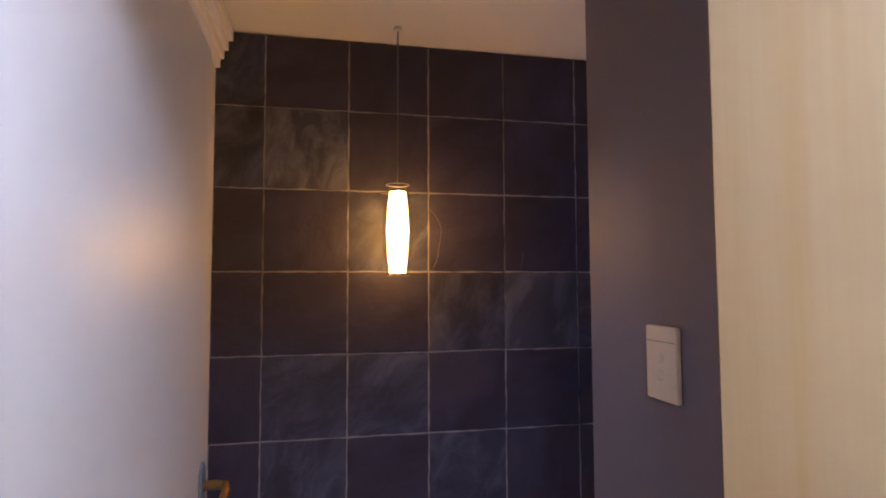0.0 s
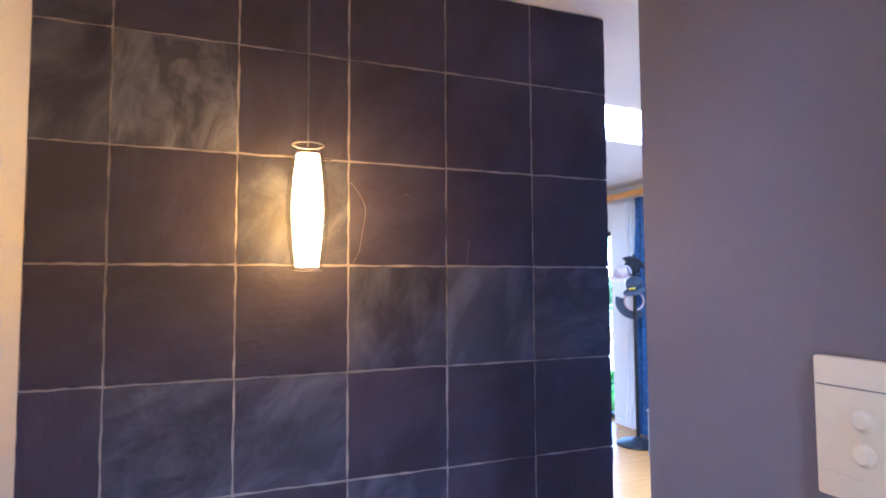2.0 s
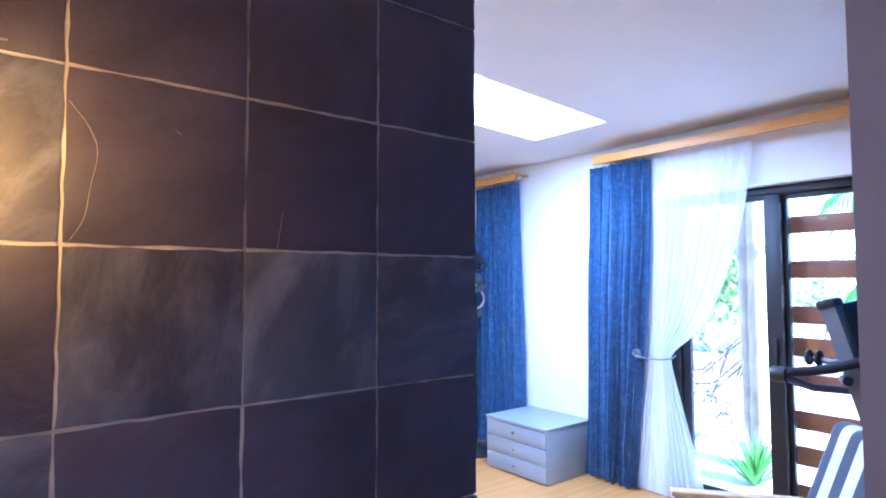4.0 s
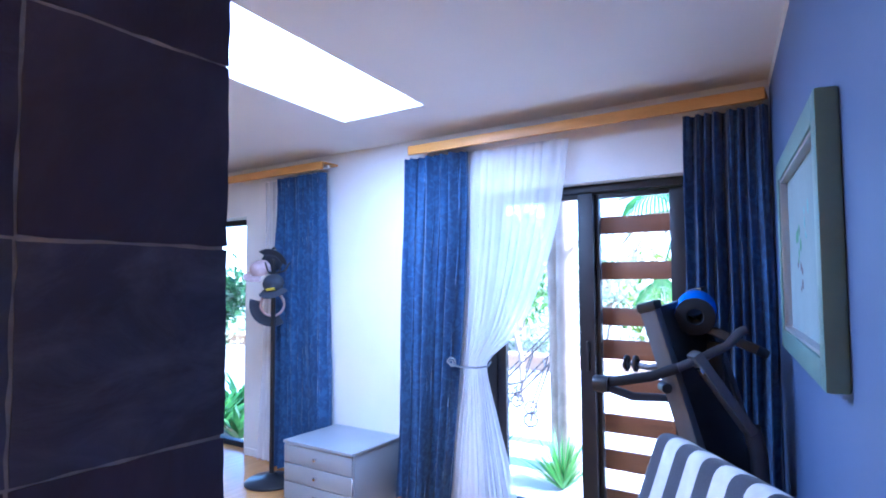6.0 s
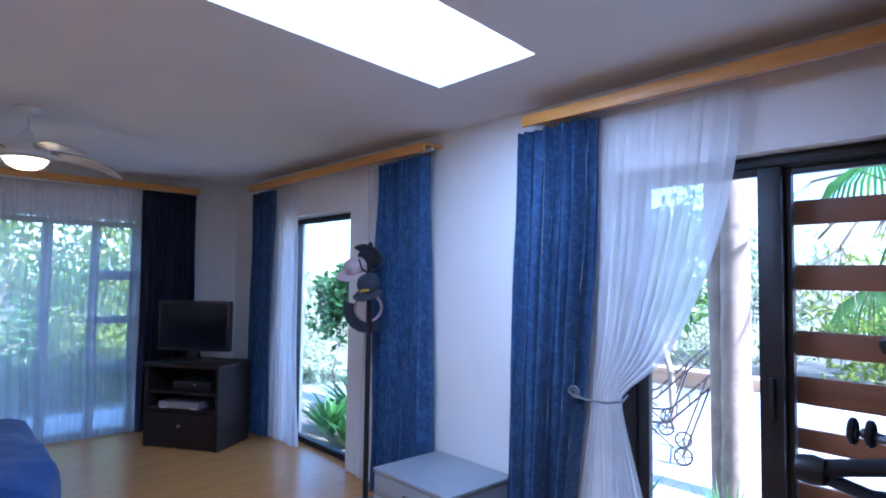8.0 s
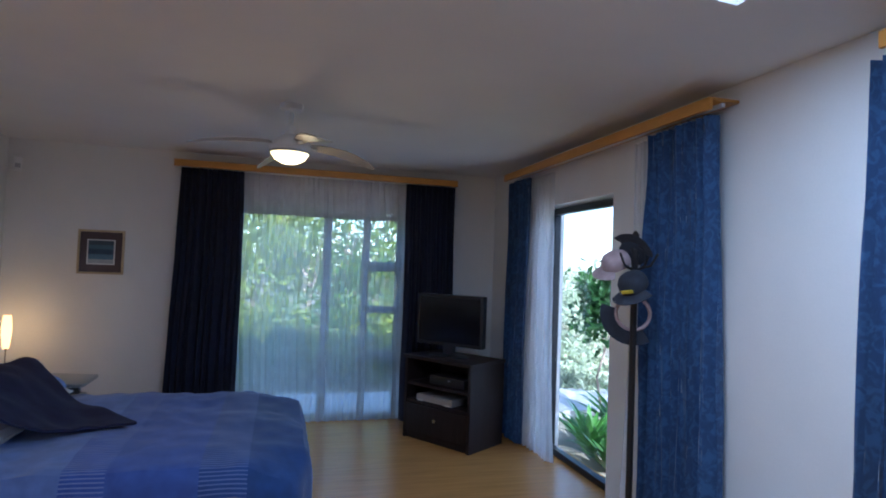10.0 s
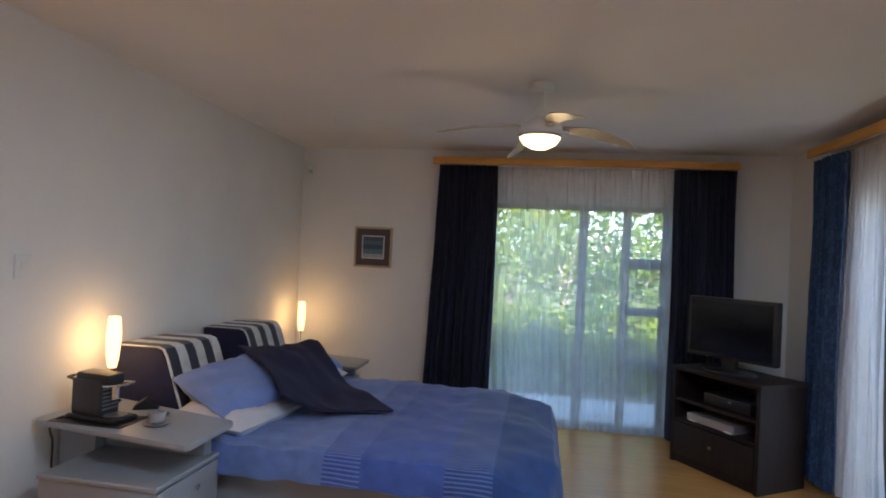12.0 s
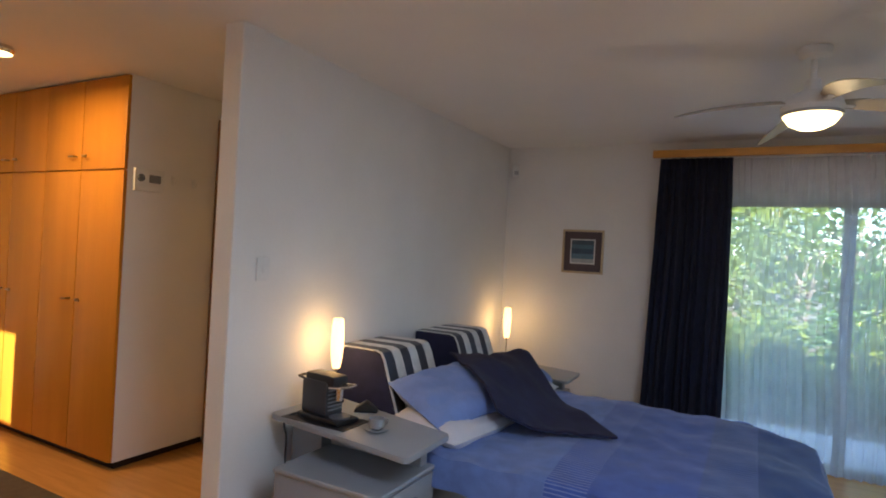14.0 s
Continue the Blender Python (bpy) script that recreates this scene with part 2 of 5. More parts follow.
WHITE = mat("white_plaster", (0.80, 0.79, 0.77), 0.75, vary=0.05, scale=2.0, bump=0.12, fine=90, dist=0.004)
CEIL = mat("ceiling_paint", (0.80, 0.79, 0.77), 0.85, vary=0.04, scale=1.5, bump=0.08, fine=120, dist=0.003)
# the blue wall's paint again, greyed to carry the lobby's warm light
BLUE_WARMLIT = mat("blue_paint_in_lamplight", (0.157, 0.152, 0.212), 0.55, vary=0.07, scale=2.0, bump=0.12, fine=90, dist=0.004)
BLUE = mat("slate_blue_paint", (0.105, 0.150, 0.290), 0.55, vary=0.07, scale=2.0, bump=0.12, fine=90, dist=0.004)
GLOSS = mat("gloss_white_paint", (0.78, 0.77, 0.75), 0.38, vary=0.03, scale=3, bump=0.05, fine=25, dist=0.002)
CREAM = mat("cream_paint", (0.60, 0.49, 0.30), 0.4, dark=(0.55, 0.40, 0.17), scale=1.6, bump=0.04, fine=12, stretch=(6, 6, 0.25))
PINE = mat("honey_pine", (0.62, 0.30, 0.055), 0.45, vary=0.2, scale=3, bump=0.1, fine=40, stretch=(1, 1, 6))
WARD = mat("orange_varnished_veneer", (0.50, 0.205, 0.012), 0.24, spec=0.35, vary=0.10, scale=1.6, bump=0.02, fine=30, stretch=(5, 5, 0.5))
DARKWOOD = mat("dark_stained_wood", (0.020, 0.012, 0.011), 0.6, spec=0.3, vary=0.3, scale=4, bump=0.1, fine=60, stretch=(6, 6, 1))
ALU = mat("dark_aluminium", (0.018, 0.018, 0.022), 0.4, 0.3, vary=0.2, bump=0.05)
GREY = mat("grey_satin_lacquer", (0.30, 0.325, 0.36), 0.35, vary=0.06, scale=3, bump=0.05, fine=80, dist=0.002)
BLACK = mat("black_plastic", (0.014, 0.014, 0.016), 0.4, vary=0.25, bump=0.1)
SOFT = mat("black_foam_grip", (0.02, 0.02, 0.024), 0.9, vary=0.2, bump=0.3)
STEELGREY = mat("grey_metal_paint", (0.20, 0.21, 0.23), 0.4, 0.4, vary=0.1, bump=0.05)
CHROME = mat("chrome", (0.75, 0.75, 0.76), 0.18, 1.0, vary=0.05, bump=0.02)
BRASS = mat("tarnished_brass", (0.35, 0.24, 0.10), 0.35, 1.0, vary=0.2, bump=0.05)
PLASTIC = mat("ivory_plastic", (0.72, 0.67, 0.58), 0.35, vary=0.04, bump=0.03)
WPLASTIC = mat("white_plastic", (0.75, 0.75, 0.74), 0.4, vary=0.04, bump=0.03)
GROUT = mat("pale_grout", (0.38, 0.35, 0.33), 0.9, vary=0.25, scale=14, bump=0.5, fine=120)
SLATE = slate("dark_slate", (0.037, 0.030, 0.060), (0.085, 0.095, 0.16), 0.45)
SLATE3 = slate("faintly_streaked_slate", (0.037, 0.036, 0.068), (0.16, 0.18, 0.27), 1.1)
SLATE2 = slate("streaked_slate", (0.044, 0.045, 0.072), (0.25, 0.25, 0.32), 1.6)
SLATE4 = slate("clouded_slate", (0.052, 0.058, 0.096), (0.18, 0.20, 0.29), 1.2)
CURTAIN = damask("blue_damask", (0.021, 0.056, 0.152), (0.066, 0.145, 0.30))
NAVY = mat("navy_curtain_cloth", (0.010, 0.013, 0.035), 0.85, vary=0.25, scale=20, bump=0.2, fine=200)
NAVYC = mat("navy_cotton", (0.016, 0.017, 0.055), 0.9, vary=0.2, scale=20, bump=0.25, fine=220)
VOILE = sheer("white_voile", (0.9, 0.9, 0.92), 0.41, 0.55)
OPAL = sheer("opal_skylight_sheet", (0.92, 0.93, 0.95), 0.06, 0.95)
VOILE2 = sheer("thin_voile", (0.94, 0.95, 0.95), 0.60, 0.8)
PANE = clear("clear_glass")
SHADEGLASS = clear("clear_shade_glass", (0.96, 0.95, 0.92), 0.02, edge=1.6)
BULB = glow("lit_opal_tube", (1.0, 0.43, 0.095), 2.1)
LAMPGLOW = glow("lit_opal_shade", (1.0, 0.50, 0.14), 0.95)
FANGLOW = glow("lit_fan_bowl", (1.0, 0.68, 0.27), 1.25)
SHEET = mat("pale_sheet", (0.66, 0.64, 0.68), 0.9, vary=0.06, scale=8, bump=0.3, fine=150, sheen=0.2)
PILLOW = mat("blue_pillow_cotton", (0.20, 0.28, 0.58), 0.9, vary=0.14, scale=9, bump=0.35, fine=150, sheen=0.2)
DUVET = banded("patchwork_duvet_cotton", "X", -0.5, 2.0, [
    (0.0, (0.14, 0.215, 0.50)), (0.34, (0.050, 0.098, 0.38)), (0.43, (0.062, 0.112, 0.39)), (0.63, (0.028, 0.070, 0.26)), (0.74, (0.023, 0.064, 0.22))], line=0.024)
STRIPE = banded("navy_white_stripe", "Y", -0.062, 0.164, [(0.0, (0.72, 0.71, 0.68)), (0.5, (0.035, 0.04, 0.06))], wrap=True)
FLOOR = mat("honey_laminate", (0.52, 0.26, 0.07), 0.24, vary=0.16, scale=3, bump=0.05, fine=30, stretch=(0.7, 9, 1), dist=0.002)
BATHFLOOR = mat("beige_floor_tile", (0.45, 0.38, 0.30), 0.4, vary=0.1, bump=0.05)
PAVING = mat("pale_patio_concrete", (0.52, 0.50, 0.47), 0.85, vary=0.15, scale=3, bump=0.3, fine=60)
EARTH = mat("garden_ground", (0.24, 0.21, 0.15), 0.95, vary=0.3, scale=2, bump=0.5, fine=30)
BARK = mat("pale_bark", (0.34, 0.26, 0.20), 0.9, vary=0.35, scale=7, bump=0.5, fine=40, dist=0.008)
CEDAR = mat("red_cedar_slat", (0.20, 0.075, 0.03), 0.5, vary=0.25, scale=3, bump=0.1, fine=40, stretch=(6, 1, 8))
STUCCO = mat("sand_stucco", (0.55, 0.36, 0.22), 0.9, vary=0.1, bump=0.4)
LEAF = leafy("glossy_leaf", (0.02, 0.06, 0.012), (0.06, 0.15, 0.03))
LEAF2 = leafy("mid_green_leaf", (0.05, 0.11, 0.02), (0.17, 0.28, 0.06), 0.5)
LEAFY = leafy("bright_leaf", (0.08, 0.15, 0.02), (0.34, 0.40, 0.06), 0.5)
GRASS = leafy("strap_leaf", (0.04, 0.13, 0.02), (0.13, 0.30, 0.05), 0.4)
# green leaf paled in its colour to give the garden's bright haze
GLARELEAF = leafy("glare_paled_leaf", (0.24, 0.29, 0.16), (0.55, 0.58, 0.38), 0.4)
COPPER = mat("brown_enamelled_metal", (0.045, 0.032, 0.028), 0.45, 0.2, vary=0.2, bump=0.05)
JAMB = mat("brown_varnished_jamb", (0.26, 0.13, 0.045), 0.45, vary=0.2, scale=3, bump=0.05, fine=40, stretch=(6, 6, 1))
STRAW = leafy("dry_frond", (0.22, 0.17, 0.10), (0.48, 0.40, 0.27), 0.4)
SCREEN = mat("dark_screen", (0.008, 0.008, 0.010), 0.12, vary=0.1, bump=0)
SILVER = mat("silver_plastic", (0.45, 0.45, 0.47), 0.35, 0.6, vary=0.08, bump=0.03)
PAPER = mat("pale_green_print", (0.27, 0.345, 0.345), 0.9, vary=0.10, scale=5, bump=0.05)
PALEFRAME = mat("grey_green_frame", (0.14, 0.235, 0.21), 0.4, vary=0.1, scale=6, bump=0.1)

# ---------------------------------------------------------------- building helpers


def box(bm, x0, x1, y0, y1, z0, z1, bevel=0.0, m=None, seg=2):
    """A bevelled box added to bm, moved by the matrix m."""
    t = bmesh.new()
    bmesh.ops.create_cube(t, size=1)
    for v in t.verts:
        v.co = Vector((x0 + (v.co.x + 0.5) * (x1 - x0), y0 + (v.co.y + 0.5) * (y1 - y0), z0 + (v.co.z + 0.5) * (z1 - z0)))
    if bevel:
        bmesh.ops.bevel(t, geom=list(t.edges), offset=bevel, segments=seg, profile=0.6, affect="EDGES", clamp_overlap=True)
    return join(bm, t, m)


def join(bm, t, m=None):
    if m is not None:
        t.transform(m)
    me = bpy.data.meshes.new("tmp")
    t.to_mesh(me)
    t.free()
    bm.from_mesh(me)
    bpy.data.meshes.remove(me)
    return bm


def lathe(profile, n=24, m=None, bm=None):
    """Turned body: profile of (radius, height) from bottom to top."""
    t = bmesh.new()
    rings = []
    for r, z in profile:
        rings.append([t.verts.new((max(r, 1e-4) * math.cos(2 * math.pi * i / n), max(r, 1e-4) * math.sin(2 * math.pi * i / n), z)) for i in range(n)])
    for a, b in zip(rings, rings[1:]):
        for i in range(n):
            t.faces.new((a[i], a[(i + 1) % n], b[(i + 1) % n], b[i]))
    t.faces.new(list(reversed(rings[0])))
    t.faces.new(rings[-1])
    return join(bm or bmesh.new(), t, m)


def tube(points, r, n=10, bm=None, r_end=None):
    """A round bar along points."""
    t = bmesh.new()
    pts = [Vector(p) for p in points]
    rings = []
    side = None
    for i, p in enumerate(pts):
        d = (pts[min(i + 1, len(pts) - 1)] - pts[max(i - 1, 0)]).normalized()
        if side is None:
            side = d.orthogonal().normalized()
        side = (side - d * side.dot(d)).normalized()
        up = d.cross(side)
        rad = r + ((r_end or r) - r) * i / max(1, len(pts) - 1)
        rings.append([t.verts.new(p + (side * math.cos(2 * math.pi * k / n) + up * math.sin(2 * math.pi * k / n)) * rad) for k in range(n)])
    for a, b in zip(rings, rings[1:]):
        for k in range(n):
            t.faces.new((a[k], a[(k + 1) % n], b[(k + 1) % n], b[k]))
    t.faces.new(list(reversed(rings[0])))
    t.faces.new(rings[-1])
    return join(bm or bmesh.new(), t)


def prism(outline, depth, m=None, bm=None, bevel=0.0):
    """An outline in x, z pushed out along y by depth."""
    t = bmesh.new()
    f = t.faces.new([t.verts.new((x, 0, z)) for x, z in outline])
    g = bmesh.ops.extrude_face_region(t, geom=[f])
    bmesh.ops.translate(t, vec=(0, depth, 0), verts=[v for v in g["geom"] if isinstance(v, bmesh.types.BMVert)])
    bmesh.ops.recalc_face_normals(t, faces=t.faces)
    if bevel:
        bmesh.ops.bevel(t, geom=list(t.edges), offset=bevel, segments=2, profile=0.6, affect="EDGES", clamp_overlap=True)
    return join(bm or bmesh.new(), t, m)


def mesh_of(bm, material, smooth=True):
    me = bpy.data.meshes.new("mesh")
    bm.to_mesh(me)
    bm.free()
    me.materials.append(material)
    if smooth:
        me.shade_smooth()
        me.set_sharp_from_angle(angle=radians(35))
    return me


def part(name, bm, material, parent=None, label="", smooth=True):
    """Links a bmesh as one mesh object, under a thing or a part."""
    me = mesh_of(bm, material, smooth)
    me.name = name
    ob = new(name, me)
    if parent:
        ob.parent = parent
    if label:
        ob["label"] = label
    return ob


def thing(name, m, label, category, group="", kind=""):
    ob = new(name)
    ob.matrix_world = m
    ob.empty_display_size = 0.1
    return tagged(ob, label, category, group, kind)


def structure(name, bm, material, label="", category="", smooth=False):
    ob = part(name, bm, material, smooth=smooth)
    return tagged(ob, label, category, kind="structure")


def sheet_mesh(rows, thick=0.0):
    """A bmesh from rows of points (a grid)."""
    t = bmesh.new()
    vs = [[t.verts.new(p) for p in row] for row in rows]
    for a, b in zip(vs, vs[1:]):
        for i in range(len(a) - 1):
            t.faces.new((a[i], a[i + 1], b[i + 1], b[i]))
    if thick:
        t.normal_update()
        back = [[t.verts.new(v.co - v.normal * thick) for v in row] for row in vs]
        for a, b in zip(back, back[1:]):
            for i in range(len(a) - 1):
                t.faces.new((b[i], b[i + 1], a[i + 1], a[i]))
        n, k = len(vs), len(vs[0])
        rim = [(0, i) for i in range(k)] + [(j, k - 1) for j in range(1, n)] + [(n - 1, i) for i in range(k - 2, -1, -1)] + [(j, 0) for j in range(n - 2, 0, -1)]
        for (a, b), (c, d) in zip(rim, rim[1:] + rim[:1]):
            t.faces.new((vs[a][b], vs[c][d], back[c][d], back[a][b]))
        bmesh.ops.recalc_face_normals(t, faces=t.faces)
    return t

# ---------------------------------------------------------------- the structure
CEILZ, LOBBYZ = 2.440, 2.63
S_ = 0.8533
LOBBY = Matrix.Translation((-0.022, -0.293, 0.2094)) @ Matrix.Diagonal((S_, S_, S_, 1))   # the lobby's own measure
LB = -0.2454                                                                            # its floor


def lobby(name, bm, material, label, category):
    bm.transform(LOBBY)
    return structure(name, bm, material, label, category)



floor_bm = box(bmesh.new(), -4.7, 3.45, -0.2, 5.5, -0.12, 0)
box(floor_bm, -1.35, 3.45, -2.0, -0.2, -0.12, 0)
structure("floor", floor_bm, FLOOR, "golden honey wood laminate floor with a soft sheen", "floor")
structure("floor_bathroom", box(bmesh.new(), -2.1, 1.1, -4.1, -2.0, -0.12, 0), BATHFLOOR, "beige tiled bathroom floor", "floor")

# ceilings: bedroom with the skylight cut out, a ramp above the opening, and the higher lobby
SKX0, SKX1, SLANT = 0.93, 2.575, 0.10


def sk_lo(x):
    return 0.692 + SLANT * (x - SKX1)


def sk_hi(x):
    return 1.300 + SLANT * (x - SKX1)


def slab(bm, poly, z0, z1):
    t = bmesh.new()
    f = t.faces.new([t.verts.new((x, y, z0)) for x, y in poly])
    g = bmesh.ops.extrude_face_region(t, geom=[f])
    bmesh.ops.translate(t, vec=(0, 0, z1 - z0), verts=[v for v in g["geom"] if isinstance(v, bmesh.types.BMVert)])
    bmesh.ops.recalc_face_normals(t, faces=t.faces)
    return join(bm, t)


c = bmesh.new()
SW, SE, NW, NE = (SKX0, sk_lo(SKX0)), (SKX1, sk_lo(SKX1)), (SKX0, sk_hi(SKX0)), (SKX1, sk_hi(SKX1))
for poly in ([NW, NE, (SKX1, 5.5), (SKX0, 5.5)], [(-4.7, 0.0), (-1.3, 0.0), (-1.3, 5.5), (-4.7, 5.5)], [(-1.3, -2.0), (SKX0, -2.0), (SKX0, 5.5), (-1.3, 5.5)],
             [(SKX1, -1.6), (3.45, -1.6), (3.45, 5.5), (SKX1, 5.5)], [(SKX0, -1.6), (SKX1, -1.6), SE, SW]):
    slab(c, poly, CEILZ, CEILZ + 0.03)
structure("ceiling", c, CEIL, "flat white painted plaster ceiling with a rectangular skylight opening", "ceiling")
structure("ceiling_bathroom", box(bmesh.new(), -2.1, 1.1, -4.1, -2.0, CEILZ, CEILZ + 0.03), CEIL, "white plaster bathroom ceiling", "ceiling")
structure("skylight_pane", slab(bmesh.new(), [(SKX0 - 0.02, sk_lo(SKX0) - 0.02), (SKX1 + 0.02, sk_lo(SKX1) - 0.02), (SKX1 + 0.02, sk_hi(SKX1) + 0.02), (SKX0 - 0.02, sk_hi(SKX0) + 0.02)], 2.5125, 2.5165), OPAL, "white opal acrylic sheet over the skylight", "skylight")

# slate wall core, white on its back
lobby("wall_slate", box(bmesh.new(), -1.34, 0.735, 0.0055, 0.12, LB, LOBBYZ - 0.02), GROUT, "partition wall faced with dark slate tiles", "wall")
lobby("wall_slate_back", box(bmesh.new(), -1.34, 0.737, 0.1202, 0.135, LB, LOBBYZ - 0.02), WHITE, "white plastered back of the slate partition", "wall")
# lobby
lobby("wall_lobby_west", box(bmesh.new(), -1.50, -1.34, -2.0, 0.134, LB, LOBBYZ - 0.02), WHITE, "white plastered wall beside the slate wall", "wall")
FLIP = Matrix(((1, 0, 0, 0), (0, 0, 1, 0), (0, 1, 0, 0), (0, 0, 0, 1)))
for nm, outline, paint, label in (
        ("wall_lobby_east", [(-0.188, -1.408), (-0.05, -1.3892), (-0.05, -2.0), (-0.188, -2.0)], BLUE_WARMLIT, "end of the blue wall beside the switch, warm lamplight put into its colour"),
        ("wall_blue", [(-0.05, -1.3892), (3.2, -0.945), (3.2, -1.10), (0.0, -1.56), (-0.05, -2.0)], BLUE, "slate-blue painted bedroom wall")):
    g = prism(outline, CEILZ)
    g.transform(FLIP)
    bmesh.ops.recalc_face_normals(g, faces=g.faces)
    structure(nm, g, paint, label, "wall")
structure("skirting_blue", box(bmesh.new(), 0.02, 3.40, 0.002, 0.016, 0, 0.07, 0.003, pose(-0.188, -1.415, 0, 0, 0, math.degrees(math.atan2(0.47, 3.388)))), GLOSS, "white skirting board along the blue wall", "skirting")
co = bmesh.new()
for i, (w, hgt) in enumerate(((0.075, 0.045), (0.055, 0.09), (0.038, 0.13), (0.022, 0.17))):
    box(co, -1.3395, -1.34 + w, -1.99, -0.001, LOBBYZ - 0.022 - hgt, LOBBYZ - 0.022 - hgt + 0.046, 0.004)
lobby("cornice_lobby", co, CEIL, "stepped white plaster cornice", "cornice")
k = bmesh.new()
prism([(0, 0), (0.05, 0), (0.045, -0.02), (0.02, -0.045), (0, -0.05)], 3.40, pose(0, 0, 0, 0, 0, -90), k)
k.transform(pose(-0.188, -1.413, CEILZ, 0, 0, math.degrees(math.atan2(0.47, 3.388))))
structure("cornice_blue", k, CEIL, "white cornice above the blue wall", "cornice")
# doorway wall between bathroom and lobby
d = bmesh.new()
box(d, -2.1, -1.11, -2.20, -2.022, 0, CEILZ)
box(d, -0.30, 1.1, -2.20, -2.022, 0, CEILZ)
box(d, -1.11, -0.30, -2.20, -2.022, 2.03, CEILZ)
structure("wall_doorway", d, CREAM, "cream painted wall round the doorway", "wall")
j = bmesh.new()
box(j, -1.112, -1.075, -2.23, -2.018, 0, 2.03, 0.004)
box(j, -0.34, -0.298, -2.23, -2.018, 0, 2.03, 0.004)
box(j, -1.075, -0.34, -2.23, -2.018, 2.0, 2.03, 0.004)
for x0, x1 in ((-1.18, -1.112), (-0.298, -0.23)):
    box(j, x0, x1, -2.23, -2.202, 0, 2.09, 0.006)
structure("door_frame", j, CREAM, "cream painted wooden door frame", "door frame")
b = bmesh.new()
box(b, -2.22, -2.1, -4.1, -2.0, 0, CEILZ)
box(b, 1.1, 1.22, -4.1, -2.0, 0, CEILZ)
box(b, -2.22, 1.22, -4.22, -4.1, 0, CEILZ)
structure("wall_bathroom", b, CREAM, "cream bathroom wall", "wall")

# bedroom: curtain wall with the garden window and the sliding door
w = bmesh.new()
X0, X1 = 3.2, 3.42
for y0, y1, z0, z1 in ((-1.3, -0.72, 0, 2.6), (-0.72, 0.72, 2.022, 2.6), (0.72, 3.04, 0, 2.6), (3.04, 4.14, 2.03, 2.6), (4.14, 5.45, 0, 2.6)):
    box(w, X0, X1, y0, y1, z0, z1)
structure("wall_east", w, WHITE, "white plastered wall with garden window and sliding door", "wall")
w = bmesh.new()
for x0, x1, z0, z1 in ((-1.25, 0.68, 0, 2.6), (0.68, 2.26, 2.0, 2.6), (2.26, 3.2, 0, 2.6)):
    box(w, x0, x1, 5.25, 5.45, z0, z1)
structure("wall_north", w, WHITE, "white plastered wall with the wide garden door", "wall")
structure("wall_bed", box(bmesh.new(), -1.25, -1.13, 2.06, 5.25, 0, 2.6, 0.008), WHITE, "white plastered wall behind the bed", "wall")
w = bmesh.new()
box(w, -4.82, -4.7, 0.0, 3.1, 0, 2.6)
box(w, -2.44, -1.25, 3.95, 4.07, 0, 2.6)
box(w, -2.56, -2.44, 3.10, 4.07, 0, 2.6)
structure("wall_passage", w, WHITE, "white plastered passage wall", "wall")
w = bmesh.new()
for x0, x1, z0, z1 in ((-4.7, -4.05, 0, 2.6), (-4.05, -3.62, 0, 1.66), (-4.05, -3.62, 2.38, 2.6), (-3.62, -1.18, 0, 2.6)):
    box(w, x0, x1, 0.0, 0.134, z0, z1)
structure("wall_passage_south", w, WHITE, "white plastered passage wall with a small window opening", "wall")
sk = bmesh.new()
box(sk, -1.128, -1.116, 2.06, 5.25, 0, 0.06, 0.003)
box(sk, -1.116, 0.68, 5.236, 5.249, 0, 0.06, 0.003)
box(sk, 3.186, 3.199, 0.74, 3.02, 0, 0.06, 0.003)
structure("skirting_bedroom", sk, GLOSS, "low white skirting board", "skirting")

# ---------------------------------------------------------------- windows and doors


def bars(items, bevel=0.004):
    b = bmesh.new()
    for a in items:
        box(b, *a, bevel)
    return b


def pane(parent, x0, x1, y0, y1, z0, z1):
    p = part("pane", box(bmesh.new(), x0, x1, y0, y1, z0, z1), PANE, parent, smooth=False)
    p.visible_shadow = False
    return p


win = thing("window_1", pose(3.33, 0, 0), "tall dark aluminium garden window behind parted curtains", "window", kind="structure")
for a in ((-0.03, 0.03, 3.05, 3.10, 0.0, 2.02), (-0.03, 0.03, 4.08, 4.13, 0.0, 2.02), (-0.03, 0.03, 3.10, 4.08, 0.0, 0.05), (-0.03, 0.03, 3.10, 4.08, 1.97, 2.02)):
    part("window_frame", bars([a]), ALU, win)
pane(win, -0.004, 0.004, 3.10, 4.08, 0.05, 1.97)

sd_ = thing("door_1", pose(3.33, 0, 0), "dark aluminium sliding glass door to the patio", "door", kind="structure")
for a in ((-0.05, 0.05, 0.63, 0.71, 0.0, 2.018), (-0.05, 0.05, -0.71, -0.528, 0.0, 2.018), (-0.05, 0.05, -0.528, 0.63, 1.972, 2.018), (-0.05, 0.05, -0.528, 0.63, 0.0, 0.035)):
    part("door_frame", bars([a]), ALU, sd_)
for y0, y1, x in ((-0.012, 0.63, -0.02), (-0.528, 0.022, 0.02)):
    leaf = part("door_leaf", bars([(x - 0.018, x + 0.018, y0, y0 + 0.092, 0.035, 1.97), (x - 0.018, x + 0.018, y1 - 0.06, y1, 0.035, 1.97),
                                   (x - 0.018, x + 0.018, y0 + 0.092, y1 - 0.06, 0.035, 0.11), (x - 0.018, x + 0.018, y0 + 0.092, y1 - 0.06, 1.938, 1.97)]), ALU, sd_)
    pane(leaf, x - 0.003, x + 0.003, y0 + 0.092, y1 - 0.06, 0.11, 1.938)
